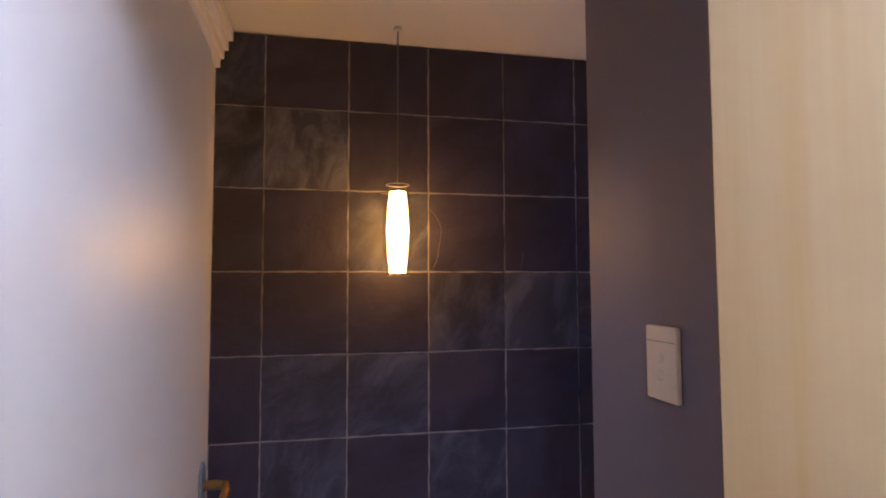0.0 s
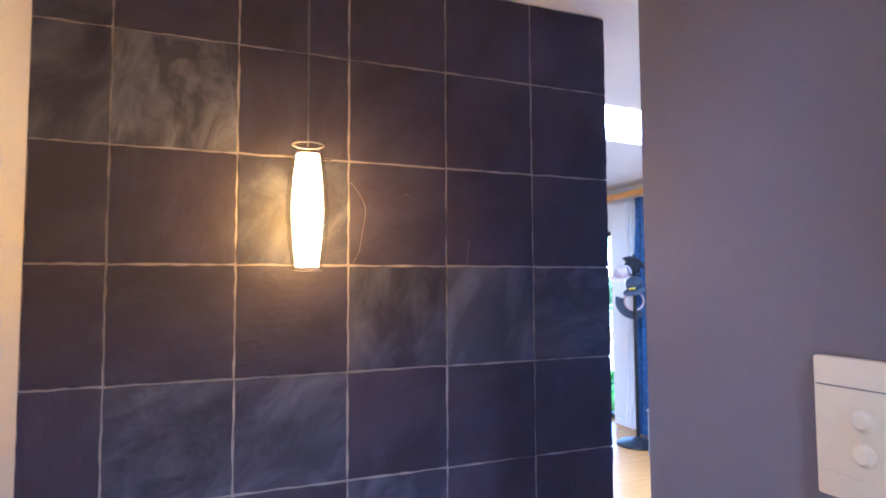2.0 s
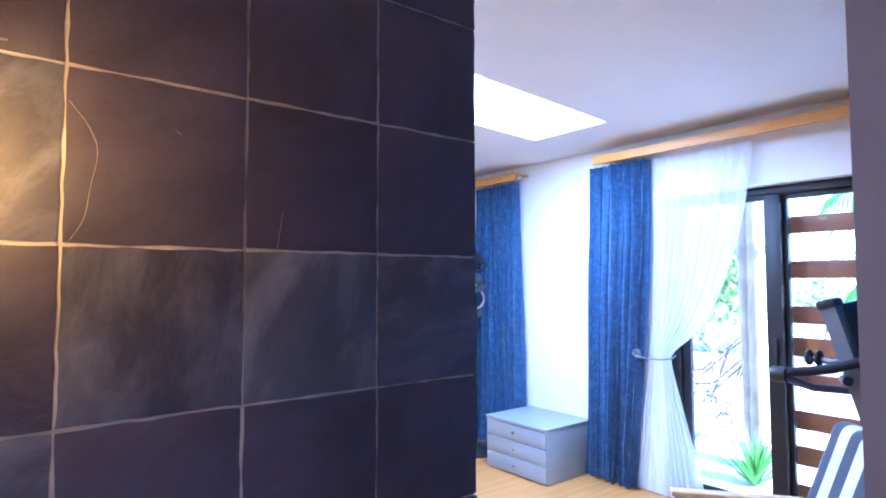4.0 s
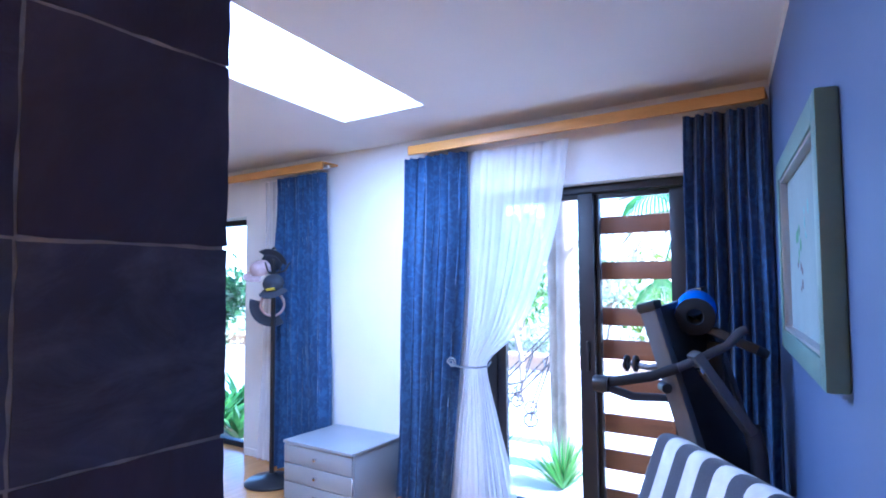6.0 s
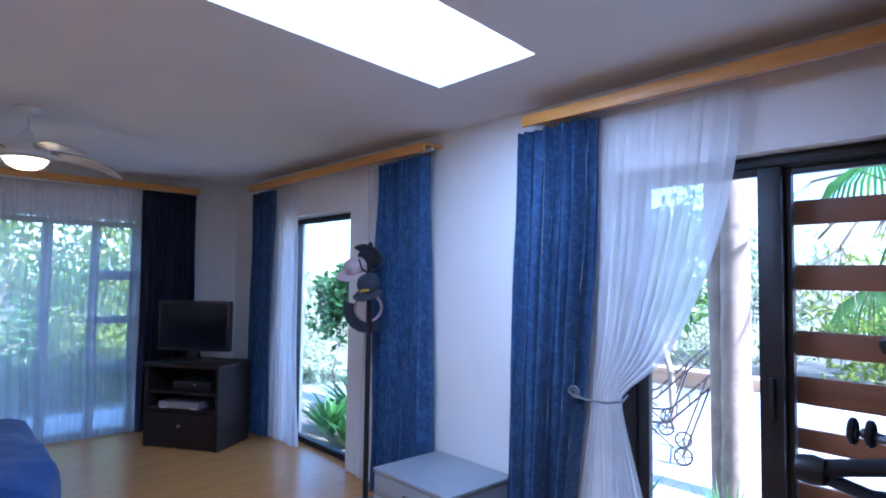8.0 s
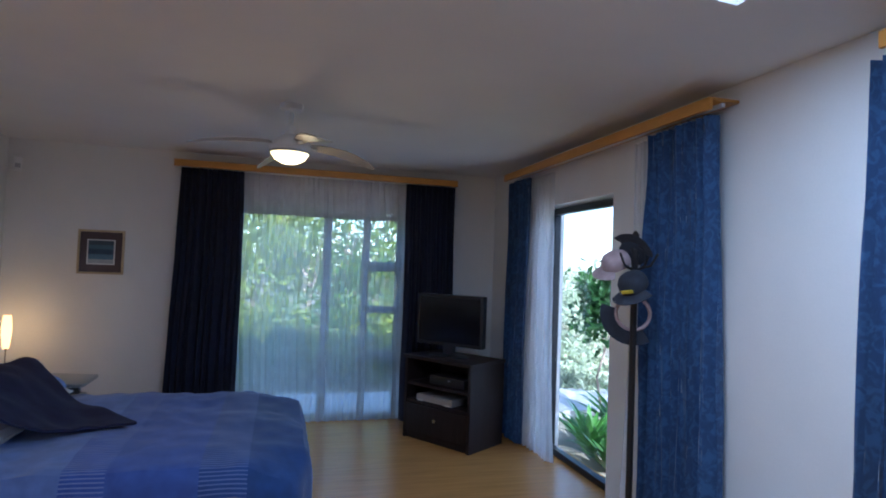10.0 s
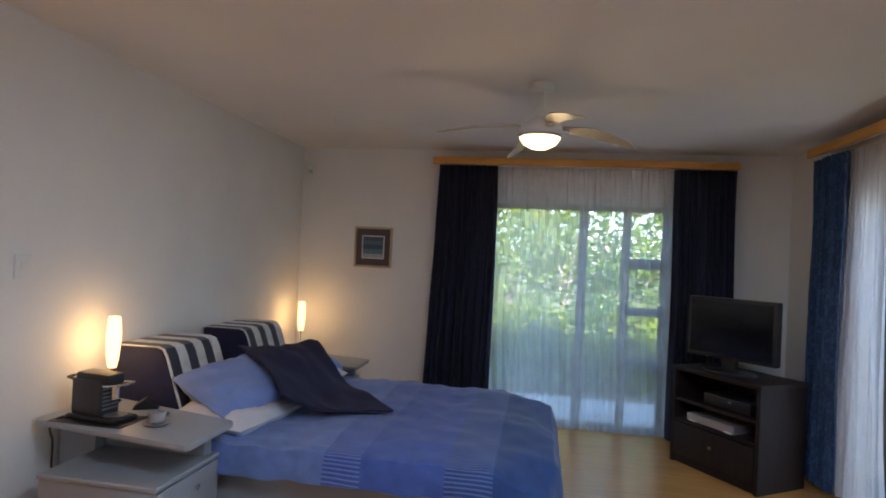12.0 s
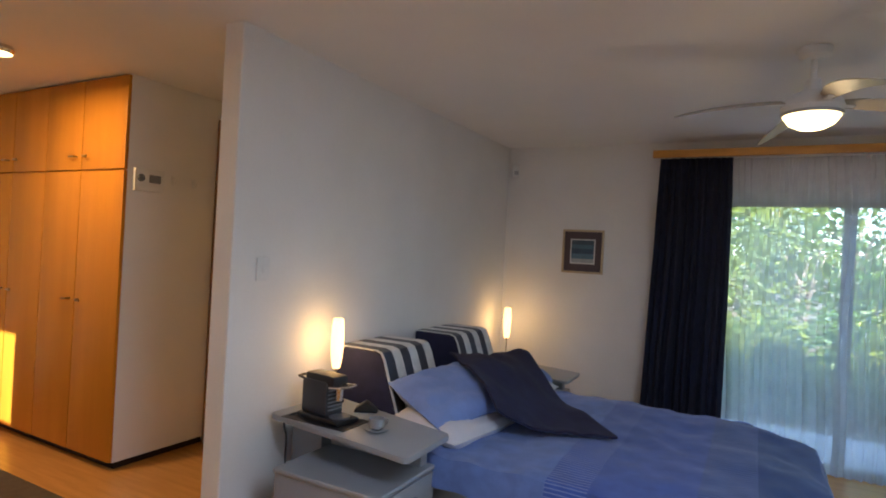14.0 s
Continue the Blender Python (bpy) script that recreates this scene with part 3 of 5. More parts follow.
part("door_handle", bars([(-0.06, -0.038, 0.02, 0.04, 0.93, 1.10)], 0.006), BLACK, sd_)

gate = thing("slatted_gate", pose(3.45, 0, 0), "red cedar slatted security gate outside the sliding door", "gate")
for z1, z0 in ((1.84, 1.735), (1.565, 1.46), (1.29, 1.185), (1.10, 0.985), (0.885, 0.80), (0.66, 0.55), (0.45, 0.335), (0.22, 0.11)):
    part("slat", bars([(-0.012, 0.012, -0.60, 0.02, z0, z1)]), CEDAR, gate)
for y0 in (-0.66, 0.02):
    part("post", bars([(-0.02, 0.02, y0, y0 + 0.05, -0.05, 2.0)]), ALU, gate)

wn = thing("window_2", pose(0, 5.33, 0), "wide aluminium garden door behind a white voile", "window", kind="structure")
for a in ((0.69, 0.745, -0.03, 0.03, 0, 1.985), (2.195, 2.25, -0.03, 0.03, 0, 1.985), (0.745, 2.195, -0.03, 0.03, 1.93, 1.985), (0.745, 2.195, -0.03, 0.03, 0, 0.05),
          (1.48, 1.56, -0.028, 0.028, 0.05, 1.93), (1.86, 1.93, -0.028, 0.028, 0.05, 1.93), (1.93, 2.195, -0.026, 0.026, 1.43, 1.52), (1.93, 2.195, -0.026, 0.026, 1.02, 1.09), (1.93, 2.195, -0.026, 0.026, 0.56, 0.66)):
    part("window_frame", bars([a]), STEELGREY, wn)
pane(wn, 0.745, 1.48, -0.004, 0.004, 0.05, 1.93)
pane(wn, 1.56, 1.86, -0.004, 0.004, 0.05, 1.93)
for z0, z1 in ((1.52, 1.93), (1.09, 1.43), (0.66, 1.02), (0.05, 0.56)):
    pane(wn, 1.93, 2.195, -0.004, 0.004, z0, z1)

# open white door with its handle
dr = thing("door_2", pose(-1.004, -2.015, 0), "gloss white painted door standing open against the wall", "door", kind="structure")
part("door_leaf", box(bmesh.new(), -0.04, 0.0, -0.10, 0.785, 0.01, 1.99, 0.004), GLOSS, dr)
part("handle_plate", prism([(-0.022, 0.80), (0.022, 0.80), (0.022, 1.01), (0.0, 1.03), (-0.022, 1.01)], 0.006, pose(0.0, 0.757, 0.065, 0, 0, 90) @ pose(0, -0.0065, 0)), STEELGREY, dr, "grey metal handle plate")
part("door_handle", tube([(0.0, 0.757, 1.045), (0.03, 0.757, 1.045), (0.05, 0.752, 1.045), (0.056, 0.73, 1.04), (0.056, 0.65, 1.03)], 0.010), BRASS, dr, "worn brass lever handle")

# ---------------------------------------------------------------- pelmets and curtains


def pelmet(m, length, label):
    t = thing("pelmet", m, label, "pelmet", "pelmets")
    part("board", box(bmesh.new(), 0, length, 0, 0.022, 0, 0.060, 0.004), PINE, t)
    part("top_board", box(bmesh.new(), 0, length, 0.022, 0.175, 0.045, 0.060, 0.002), PINE, t)
    part("curtain_track", box(bmesh.new(), 0.02, length - 0.02, 0.09, 0.11, 0.025, 0.0445, 0.002), WPLASTIC, t)
    return t


pelmet(pose(3.02, 1.145, 2.295, 0, 0, -90), 2.085, "honey pine pelmet board above the sliding door curtains")
pelmet(pose(3.02, 4.57, 2.295, 0, 0, -90), 2.62, "honey pine pelmet board above the window curtains")
pelmet(pose(0.17, 5.05, 2.285), 2.56, "honey pine pelmet board above the wide garden door")


def drape(name, edges, depth, folds, material, label, axis="y", base=3.1, rows=28, cols=None, seed=1, group="curtains", category="curtain", thick=0.003):
    """Hanging cloth. edges: (z, low, high) from top to bottom, the two sides of the cloth along the axis. Folds deepen downwards."""
    rnd = random.Random(seed)
    cols = cols or folds * 12
    ph = [rnd.uniform(0, 6.3) for _ in range(4)]
    grid = []
    for _ in range(2):                      # round the corners of the two side lines
        cut = [edges[0]]
        for a, b in zip(edges, edges[1:]):
            cut += [tuple(p + (q - p) * w for p, q in zip(a, b)) for w in (0.25, 0.75)]
        edges = cut + [edges[-1]]
    for i in range(rows + 1):
        z = edges[0][0] + (edges[-1][0] - edges[0][0]) * i / rows
        for (za, la, ha), (zb, lb, hb) in zip(edges, edges[1:]):
            if za >= z >= zb:
                f = (za - z) / (za - zb)
                lo, hi = la + (lb - la) * f, ha + (hb - ha) * f
        k = i / rows
        row = []
        for q in range(cols + 1):
            u = q / cols
            v = u + 0.018 * math.sin(5 * u * 3 + ph[0]) + 0.008 * math.sin(9 * k + ph[3])
            amp = depth * (0.55 + 0.45 * k) * (0.75 + 0.25 * math.sin(7 * u + ph[1]))
            off = amp * math.sin(2 * math.pi * folds * v + 0.5 * math.sin(3 * k + ph[2])) + 0.3 * amp * math.sin(4.7 * math.pi * folds * v + ph[1] + 2 * k)
            along = lo + (hi - lo) * (u + 0.12 / folds * math.sin(4 * math.pi * folds * v))
            off += 0.30 * depth * math.sin(6 * math.pi * folds * v + ph[0]) * math.exp(-9 * k)          # gathered heading
            off += 0.35 * depth * noise.noise(Vector((9 * u + seed, 2.2 * k, seed * 3.1)))
            row.append((base + off, along, z) if axis == "y" else (along, base + off, z))
        grid.append(row)
    ob = part(name, sheet_mesh(grid, thick), material, smooth=True)
    return tagged(ob, label, category, group)


drape("curtain", [(2.285, 0.735, 1.24), (1.6, 0.745, 1.27), (0.95, 0.80, 1.27), (0.02, 0.89, 1.30)], 0.060, 8, CURTAIN, "blue damask curtain hanging open beside the sliding door", seed=2)
drape("curtain", [(2.285, -0.95, -0.565), (1.0, -0.955, -0.55), (0.02, -0.955, -0.53)], 0.055, 8, CURTAIN, "blue damask curtain gathered against the blue wall", seed=3, base=3.09)
drape("curtain", [(2.285, 1.99, 2.50), (1.0, 1.98, 2.50), (0.02, 1.96, 2.50)], 0.062, 9, CURTAIN, "blue damask curtain behind the hat stand", seed=4)
drape("curtain", [(2.285, 4.17, 4.60), (1.0, 4.20, 4.62), (0.02, 4.22, 4.62)], 0.040, 8, CURTAIN, "blue damask curtain beside the television cabinet", seed=5)
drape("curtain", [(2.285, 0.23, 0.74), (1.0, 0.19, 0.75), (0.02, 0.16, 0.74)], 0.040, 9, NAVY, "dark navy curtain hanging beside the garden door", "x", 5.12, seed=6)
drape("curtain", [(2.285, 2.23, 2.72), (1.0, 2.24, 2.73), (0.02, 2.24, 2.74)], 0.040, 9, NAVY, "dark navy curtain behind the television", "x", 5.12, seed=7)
drape("voile_curtain", [(2.285, 0.06, 0.78), (1.85, 0.12, 0.79), (1.40, 0.27, 0.80), (1.12, 0.42, 0.80), (0.97, 0.62, 0.80), (0.90, 0.63, 0.80), (0.45, 0.50, 0.88), (0.02, 0.40, 0.96)],
      0.0085, 11, VOILE, "white voile curtain tied back beside the sliding door", seed=8, base=3.14, rows=44, group="voile curtains", thick=0)
drape("voile_curtain", [(2.285, 3.83, 4.19), (1.2, 3.82, 4.22), (0.4, 3.80, 4.25), (0.02, 3.74, 4.28)], 0.03, 8, VOILE, "white voile curtain drawn to the side of the garden window", seed=9, base=3.15, group="voile curtains", thick=0)
drape("voile_curtain", [(2.285, 2.49, 2.72), (1.2, 2.49, 2.71), (0.02, 2.47, 2.78)], 0.03, 5, VOILE, "white voile curtain behind the hat stand", seed=10, base=3.15, group="voile curtains", thick=0)
drape("voile_curtain", [(2.285, 0.72, 2.25), (1.2, 0.71, 2.26), (0.02, 0.70, 2.27)], 0.022, 22, VOILE2, "thin white voile drawn across the wide garden door", "x", 5.17, seed=11, group="voile curtains", thick=0)

tb = thing("curtain_tieback", pose(3.06, 0.83, 0.945), "curled steel curtain holdback round the tied voile", "curtain tieback")
sp = [(0, 0.035 * (1 - i / 26) * math.cos(i * 0.5), 0.035 * (1 - i / 26) * math.sin(i * 0.5)) for i in range(24)]
part("scroll", tube(list(reversed(sp)), 0.006, 8), STEELGREY, tb)
part("arm", tube([(0, 0.035, 0), (-0.01, 0.0, -0.012), (-0.015, -0.08, -0.02), (0.0, -0.18, -0.02), (0.06, -0.22, -0.015), (0.14, -0.2, 0)], 0.006, 8), STEELGREY, tb)

# ---------------------------------------------------------------- lobby things
pn = thing("pendant_lamp", LOBBY @ pose(-0.545, -0.18, 0), "lit opal tube pendant in a clear glass sleeve", "pendant lamp")
part("cord", tube([(0, 0, 1.90), (0, 0, LOBBYZ - 0.02)], 0.003, 6), STEELGREY, pn)
part("canopy", lathe([(0.016, LOBBYZ - 0.034), (0.02, LOBBYZ - 0.024), (0.016, LOBBYZ - 0.018)], 20), WPLASTIC, pn)
glassy = part("glass_sleeve", sheet_mesh([[(r_ * math.cos(q * 0.19635), r_ * math.sin(q * 0.19635), z_) for q in range(33)] for r_, z_ in ((0.046, 1.508), (0.061, 1.60), (0.067, 1.70), (0.061, 1.80), (0.046, 1.885), (0.049, 1.905))]), SHADEGLASS, pn, "clear glass sleeve")
glassy.visible_shadow = False
tubeob = part("opal_tube", lathe([(0.036, 1.52), (0.044, 1.60), (0.050, 1.70), (0.045, 1.80), (0.036, 1.875), (0.012, 1.88)], 24), BULB, pn, "glowing opal glass tube")
tubeob.visible_shadow = False
for r_, z_ in ((0.049, 1.905), (0.046, 1.508)):
    part("glass_rim", tube([(r_ * math.cos(q * 0.2618), r_ * math.sin(q * 0.2618), z_) for q in range(25)], 0.0022, 6), SILVER, pn, "bright ground rim of the glass")
part("holder", tube([(-0.072, 0, 1.865), (0.072, 0, 1.865)], 0.003, 6), CHROME, pn)

sw = thing("light_switch", pose(-0.188, -1.684, 1.33, 0, 0, 90) @ Matrix.Scale(S_, 4), "ivory light switch plate with two round rockers", "light switch")
part("plate", box(bmesh.new(), -0.052, 0.052, 0, 0.012, -0.073, 0.073, 0.004), PLASTIC, sw)
for z in (0.043, -0.047):
    part("cover_seam", box(bmesh.new(), -0.048, 0.048, 0.0122, 0.0130, z - 0.0007, z + 0.0007), STEELGREY if z > 0 else PLASTIC, sw)
for z in (0.012, -0.022):
    part("rocker", lathe([(0.011, 0.0), (0.011, 0.004), (0.007, 0.008)], 16, pose(0.0, 0.012, z, -90)), PLASTIC, sw)

# ---------------------------------------------------------------- bedroom furniture
ch = thing("chest_of_drawers", pose(2.68, 1.32, 0), "low grey lacquered chest with three drawers under the window wall", "chest of drawers")
part("body", box(bmesh.new(), 0.018, 0.50, 0, 0.62, 0.0, 0.375, 0.003), GREY, ch)
part("top", box(bmesh.new(), -0.004, 0.505, -0.004, 0.624, 0.375, 0.396, 0.004), GREY, ch)
for i in range(3):
    z = 0.012 + i * 0.121
    dw = part("drawer", box(bmesh.new(), 0.0, 0.017, 0.005, 0.615, z, z + 0.116, 0.003), GREY, ch)
    part("knob", lathe([(0.006, 0), (0.006, 0.012), (0.013, 0.018), (0.012, 0.024), (0.004, 0.027)], 14, pose(0, 0.31, z + 0.06, 0, -90)), CHROME, dw, "small chrome knob")

st = thing("hat_stand", pose(2.855, 2.27, 0), "black metal hat stand hung with caps on a round base", "hat stand")
part("base", lathe([(0.19, 0), (0.19, 0.012), (0.17, 0.03), (0.06, 0.045), (0.03, 0.07)], 32), BLACK, st)
part("pole", lathe([(0.017, 0.05), (0.017, 1.60), (0.025, 1.62), (0.015, 1.66), (0.02, 1.70), (0.005, 1.72)], 14), BLACK, st)
for i in range(4):
    a = i * math.pi / 2 + 0.4
    part("hook", tube([(0.015 * math.cos(a), 0.015 * math.sin(a), 1.52), (0.09 * math.cos(a), 0.09 * math.sin(a), 1.54), (0.13 * math.cos(a), 0.13 * math.sin(a), 1.60)], 0.006, 8), BLACK, st)


def cap(m, material, label, badge=None):
    t = thing("cap", m @ Matrix.Scale(0.80, 4), label, "cap", "caps on the hat stand")
    b_ = lathe([(0.092, 0), (0.096, 0.025), (0.092, 0.055), (0.076, 0.082), (0.045, 0.097), (0.004, 0.10)], 20)
    part("crown", b_, material, t)
    rows = []
    for i in range(7):
        rad = 0.095 + 0.075 * i / 6
        rows.append([(rad * math.cos(a) * (1.0 if i else 1), rad * math.sin(a) * (1 - 0.1 * i / 6), 0.004 - 0.018 * (math.sin(a) ** 2) * i / 6 - 0.01 * i / 6) for a in [(-1.1 + 2.2 * q / 14) for q in range(15)]])
    part("peak", sheet_mesh(rows, 0.004), material, t)
    if badge:
        part("badge", box(bmesh.new(), 0.096, 0.102, -0.04, 0.04, 0.03, 0.055, 0.002), badge, t)
    return t


TAN = mat("faded_pink_cotton", (0.42, 0.32, 0.32), 0.9, vary=0.2, scale=20, bump=0.3, fine=200)
DKCAP = mat("dark_cap_cloth", (0.03, 0.035, 0.05), 0.9, vary=0.25, scale=20, bump=0.3, fine=200)
YELLOW = mat("yellow_patch", (0.70, 0.62, 0.05), 0.6, vary=0.1, bump=0.1)
cap(pose(2.79, 2.33, 1.535, -20, 25, 160), TAN, "faded pink cotton sun cap on the stand")
cap(pose(2.85, 2.29, 1.60, -35, -40, 250), DKCAP, "dark cap hung tilted at the top of the stand")
cap(pose(2.83, 2.23, 1.43, 10, 40, 215), DKCAP, "dark cap with a yellow patch", YELLOW)
vx, vz = Vector((-0.49, 0.35, -0.80)).normalized(), Vector((-0.58, -0.82, 0.0)).normalized()
VIS = Matrix((vx, vz.cross(vx), vz)).transposed().to_4x4()
VIS.translation = (2.865, 2.292, 1.29)
vs_ = thing("sun_visor", VIS, "dark sun visor hanging on the pole", "sun visor")
part("band", tube([(0.085 * math.cos(q * 0.2618), 0.085 * math.sin(q * 0.2618), 0) for q in range(25)], 0.010, 6), TAN, vs_)
part("peak", sheet_mesh([[((0.09 + 0.075 * i / 6) * math.cos(a_), (0.09 + 0.075 * i / 6) * math.sin(a_), -0.012 * i / 6) for a_ in [(-1.2 + 2.4 * q / 14) for q in range(15)]] for i in range(7)], 0.004), DKCAP, vs_)

# television cabinet set across the corner
ang = math.degrees(math.atan2(4.07 - 4.68, 2.60 - 2.19))
tv = thing("tv_cabinet", pose(2.19, 4.68, 0, 0, 0, ang), "dark stained wooden television cabinet standing across the corner", "tv cabinet")
W_, D_, H_ = 0.735, 0.47, 0.72
for nm, a in (("side_panel", (0, 0.03, 0, D_, 0.0, H_ - 0.03)), ("side_panel", (W_ - 0.03, W_, 0, D_, 0.0, H_ - 0.03)), ("top", (-0.012, W_ + 0.012, -0.012, D_, H_ - 0.029, H_)),
              ("shelf", (0.03, W_ - 0.03, 0.01, D_, 0.46, 0.485)), ("shelf", (0.03, W_ - 0.03, 0.01, D_, 0.31, 0.335)), ("bottom", (0.03, W_ - 0.03, 0.012, D_, 0.03, 0.06)), ("back_panel", (0.03, W_ - 0.03, D_ - 0.02, D_ - 0.001, 0.06, H_ - 0.03)),
              ("plinth", (0.03, W_ - 0.03, 0.02, 0.04, 0.0, 0.03))):
    part(nm, box(bmesh.new(), *a, 0.004), DARKWOOD, tv)
drw = part("drawer", box(bmesh.new(), 0.034, W_ - 0.034, -0.004, 0.02, 0.065, 0.305, 0.004), DARKWOOD, tv)
part("knob", lathe([(0.008, 0), (0.014, 0.014), (0.005, 0.022)], 14, pose(W_ / 2, -0.004, 0.2, 90)), BRASS, drw)
M_TV = pose(2.19, 4.68, 0, 0, 0, ang)
dv = thing("media_box", M_TV @ pose(0.42, 0.2, 0.487), "dark media player box on the cabinet shelf", "media player")
part("case", box(bmesh.new(), -0.19, 0.19, -0.13, 0.13, 0, 0.075, 0.005), BLACK, dv)
part("status_light", box(bmesh.new(), 0.02, 0.04, -0.133, -0.13, 0.045, 0.055), SILVER, dv)
vc = thing("disc_player", M_TV @ pose(0.33, 0.19, 0.337), "silver disc player on the lower shelf", "disc player")
part("case", box(bmesh.new(), -0.2, 0.2, -0.17, 0.13, 0, 0.055, 0.004), SILVER, vc)
for x in (-0.15, 0.15):
    part("foot", box(bmesh.new(), x - 0.03, x + 0.03, -0.172, -0.13, -0.002, 0.012, 0.002), WPLASTIC, vc)
tl = thing("television", M_TV @ pose(0.33, 0.2, H_, 0, 0, 8), "flat black television standing on the dark cabinet", "television")
part("stand_base", lathe([(0.15, 0), (0.15, 0.01), (0.05, 0.022)], 28, Matrix.Diagonal((1.3, 0.8, 1, 1))), BLACK, tl)
part("neck", box(bmesh.new(), -0.05, 0.05, -0.02, 0.03, 0.02, 0.12, 0.006), BLACK, tl)
part("housing", box(bmesh.new(), -0.335, 0.335, -0.02, 0.05, 0.09, 0.535, 0.008), BLACK, tl)
part("screen", box(bmesh.new(), -0.31, 0.31, -0.0225, -0.0202, 0.12, 0.51), SCREEN, tl)

# bed
BX0, BX1, BY0, BY1 = -0.92, 1.24, 2.64, 4.27
bed = thing("bed", pose(0, 0, 0), "double bed with grey base and blue patchwork duvet", "bed")
part("base", box(bmesh.new(), BX0, BX1 - 0.22, BY0 + 0.06, BY1 - 0.08, 0.0, 0.36, 0.01), GREY, bed, "grey lacquered bed base")
part("mattress", box(bmesh.new(), BX0, BX1 - 0.20, BY0 + 0.04, BY1 - 0.05, 0.361, 0.47, 0.045, seg=4), SHEET, bed)


def duvet():
    nx, ny = 70, 64
    grid = []
    for i in range(nx + 1):
        u = i / nx
        sx = -0.42 + u * 2.02                    # run along the cloth, past the foot
        row = []
        for q in range(ny + 1):
            v = q / ny
            sy = BY0 - 0.14 + v * (BY1 - BY0 + 0.40)
            over_x = max(0, sx - (BX1 - 0.02))
            over_y = max(0, BY0 + 0.03 - sy, sy - BY1 + 0.03)
            x = min(sx, BX1 - 0.02) + 0.07 * (1 - math.exp(-over_x / 0.05))
            y = min(max(sy, BY0 + 0.03), BY1 - 0.03)
            y += math.copysign(0.06 * (1 - math.exp(-over_y / 0.05)), sy - (BY0 + BY1) / 2)
            drop = max(0, over_x - 0.04) + max(0, over_y - 0.04)
            z = 0.515 - min(drop, 0.40)
            n = noise.noise(Vector((sx * 2.6, sy * 2.6, 3.0))) * 0.022 + noise.noise(Vector((sx * 9, sy * 7, 8.0))) * 0.009 - abs(noise.noise(Vector((sx * 6 + 2 * sy, sy * 3 - sx, 2.0)))) * 0.014
            n += 0.010 * math.sin(sx * 28 + 2 * math.sin(sy * 6)) * (over_y > 0.03)
            n += 0.012 * abs(noise.noise(Vector((sx * 4 + 1.2 * sy, sy * 1.6, 5.0)))) - 0.004
            z += n if drop == 0 else n * 0.4
            # the filling thins towards the rim and most at the foot corners
            rim = max(0.0, 1 - (BX1 + 0.05 - x) / 0.34)
            side = max(0.0, 1 - min(y - BY0 + 0.02, BY1 + 0.02 - y) / 0.30)
            z -= 0.045 * rim * rim + 0.02 * side * side + 0.10 * rim * side
            x -= 0.09 * rim * side * side
            y -= math.copysign(0.05 * rim * rim * side, y - (BY0 + BY1) / 2)
            x += 0.012 * math.sin(sy * 22) * min(1, over_x * 6)
            y += 0.007 * math.sin(sx * 19 + 1) * min(1, over_y * 6)
            row.append((x, y, z))
        grid.append(row)
    return sheet_mesh(grid, 0.012)


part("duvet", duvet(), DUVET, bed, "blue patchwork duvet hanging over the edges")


def cushion(w, d, h, seed=0, n=18):
    """A stuffed pillow with pinched corners."""
    t = bmesh.new()
    tops, bots = [], []
    for sgn, store in ((1, tops), (-1, bots)):
        for i in range(n + 1):
            row = []
            for q in range(n + 1):
                u, v = 2 * i / n - 1, 2 * q / n - 1
                puff = ((1 - u ** 4) * (1 - v ** 4)) ** 0.5
                pinch = 1 - 0.06 * (u * u * v * v)
                zz = sgn * h / 2 * puff + (noise.noise(Vector((u * 2 + seed, v * 2, seed))) * 0.02 + noise.noise(Vector((u * 3 + v + seed, v * 6, seed))) * 0.014 + abs(noise.noise(Vector((u * 5 - 3 * v, v * 4 + u * 3, seed + 2)))) * -0.022) * puff
                row.append((u * w / 2 * pinch * (1 - 0.05 * (1 - v * v) * abs(u)), v * d / 2 * pinch * (1 - 0.05 * (1 - u * u) * abs(v)), zz))
            store.append(row)
    for store in (tops, bots):
        vs = [[t.verts.new(p) for p in r] for r in store]
        for a, b in zip(vs, vs[1:]):
            for i in range(n):
                t.faces.new((a[i], a[i + 1], b[i + 1], b[i]))
    bmesh.ops.remove_doubles(t, verts=t.verts, dist=0.0005)
    bmesh.ops.recalc_face_normals(t, faces=t.faces)
    return t


def pillow(m, material, label, w=0.46, d=0.68, h=0.15, seed=0):
    ob = part("pillow", cushion(w, d, h, seed), material)
    ob.matrix_world = m
    seam = []
    for k in range(80):
        side, f = divmod(k, 20)
        f = 2 * f / 20 - 1
        u, v = ((f, -1), (1, f), (-f, 1), (-1, -f))[side]
        pinch = 1 - 0.06 * (u * u * v * v)
        seam.append((u * w / 2 * pinch * (1 - 0.05 * (1 - v * v) * abs(u)), v * d / 2 * pinch * (1 - 0.05 * (1 - u * u) * abs(v)), 0))
    part("piping", tube(seam + seam[:1], 0.004, 6), material, ob)
    return tagged(ob, label, "pillow", "pillows on the bed")


pillow(pose(-0.44, 3.02, 0.563, 0, 4, -8), SHEET, "pale pink sheet pillow lying flat on the bed", h=0.145)
pillow(pose(-0.48, 3.04, 0.690, 5, 22, -14), PILLOW, "blue cotton pillow leaning on the pale pillow", d=0.62, w=0.44, seed=2)
pillow(pose(-0.50, 3.98, 0.56, 0, 8, -3), SHEET, "pale pink pillow by the far side of the bed", h=0.12, seed=3)
pillow(pose(-0.50, 3.98, 0.635, 0, 20, 4), PILLOW, "blue cotton pillow on the far side of the bed", seed=4)


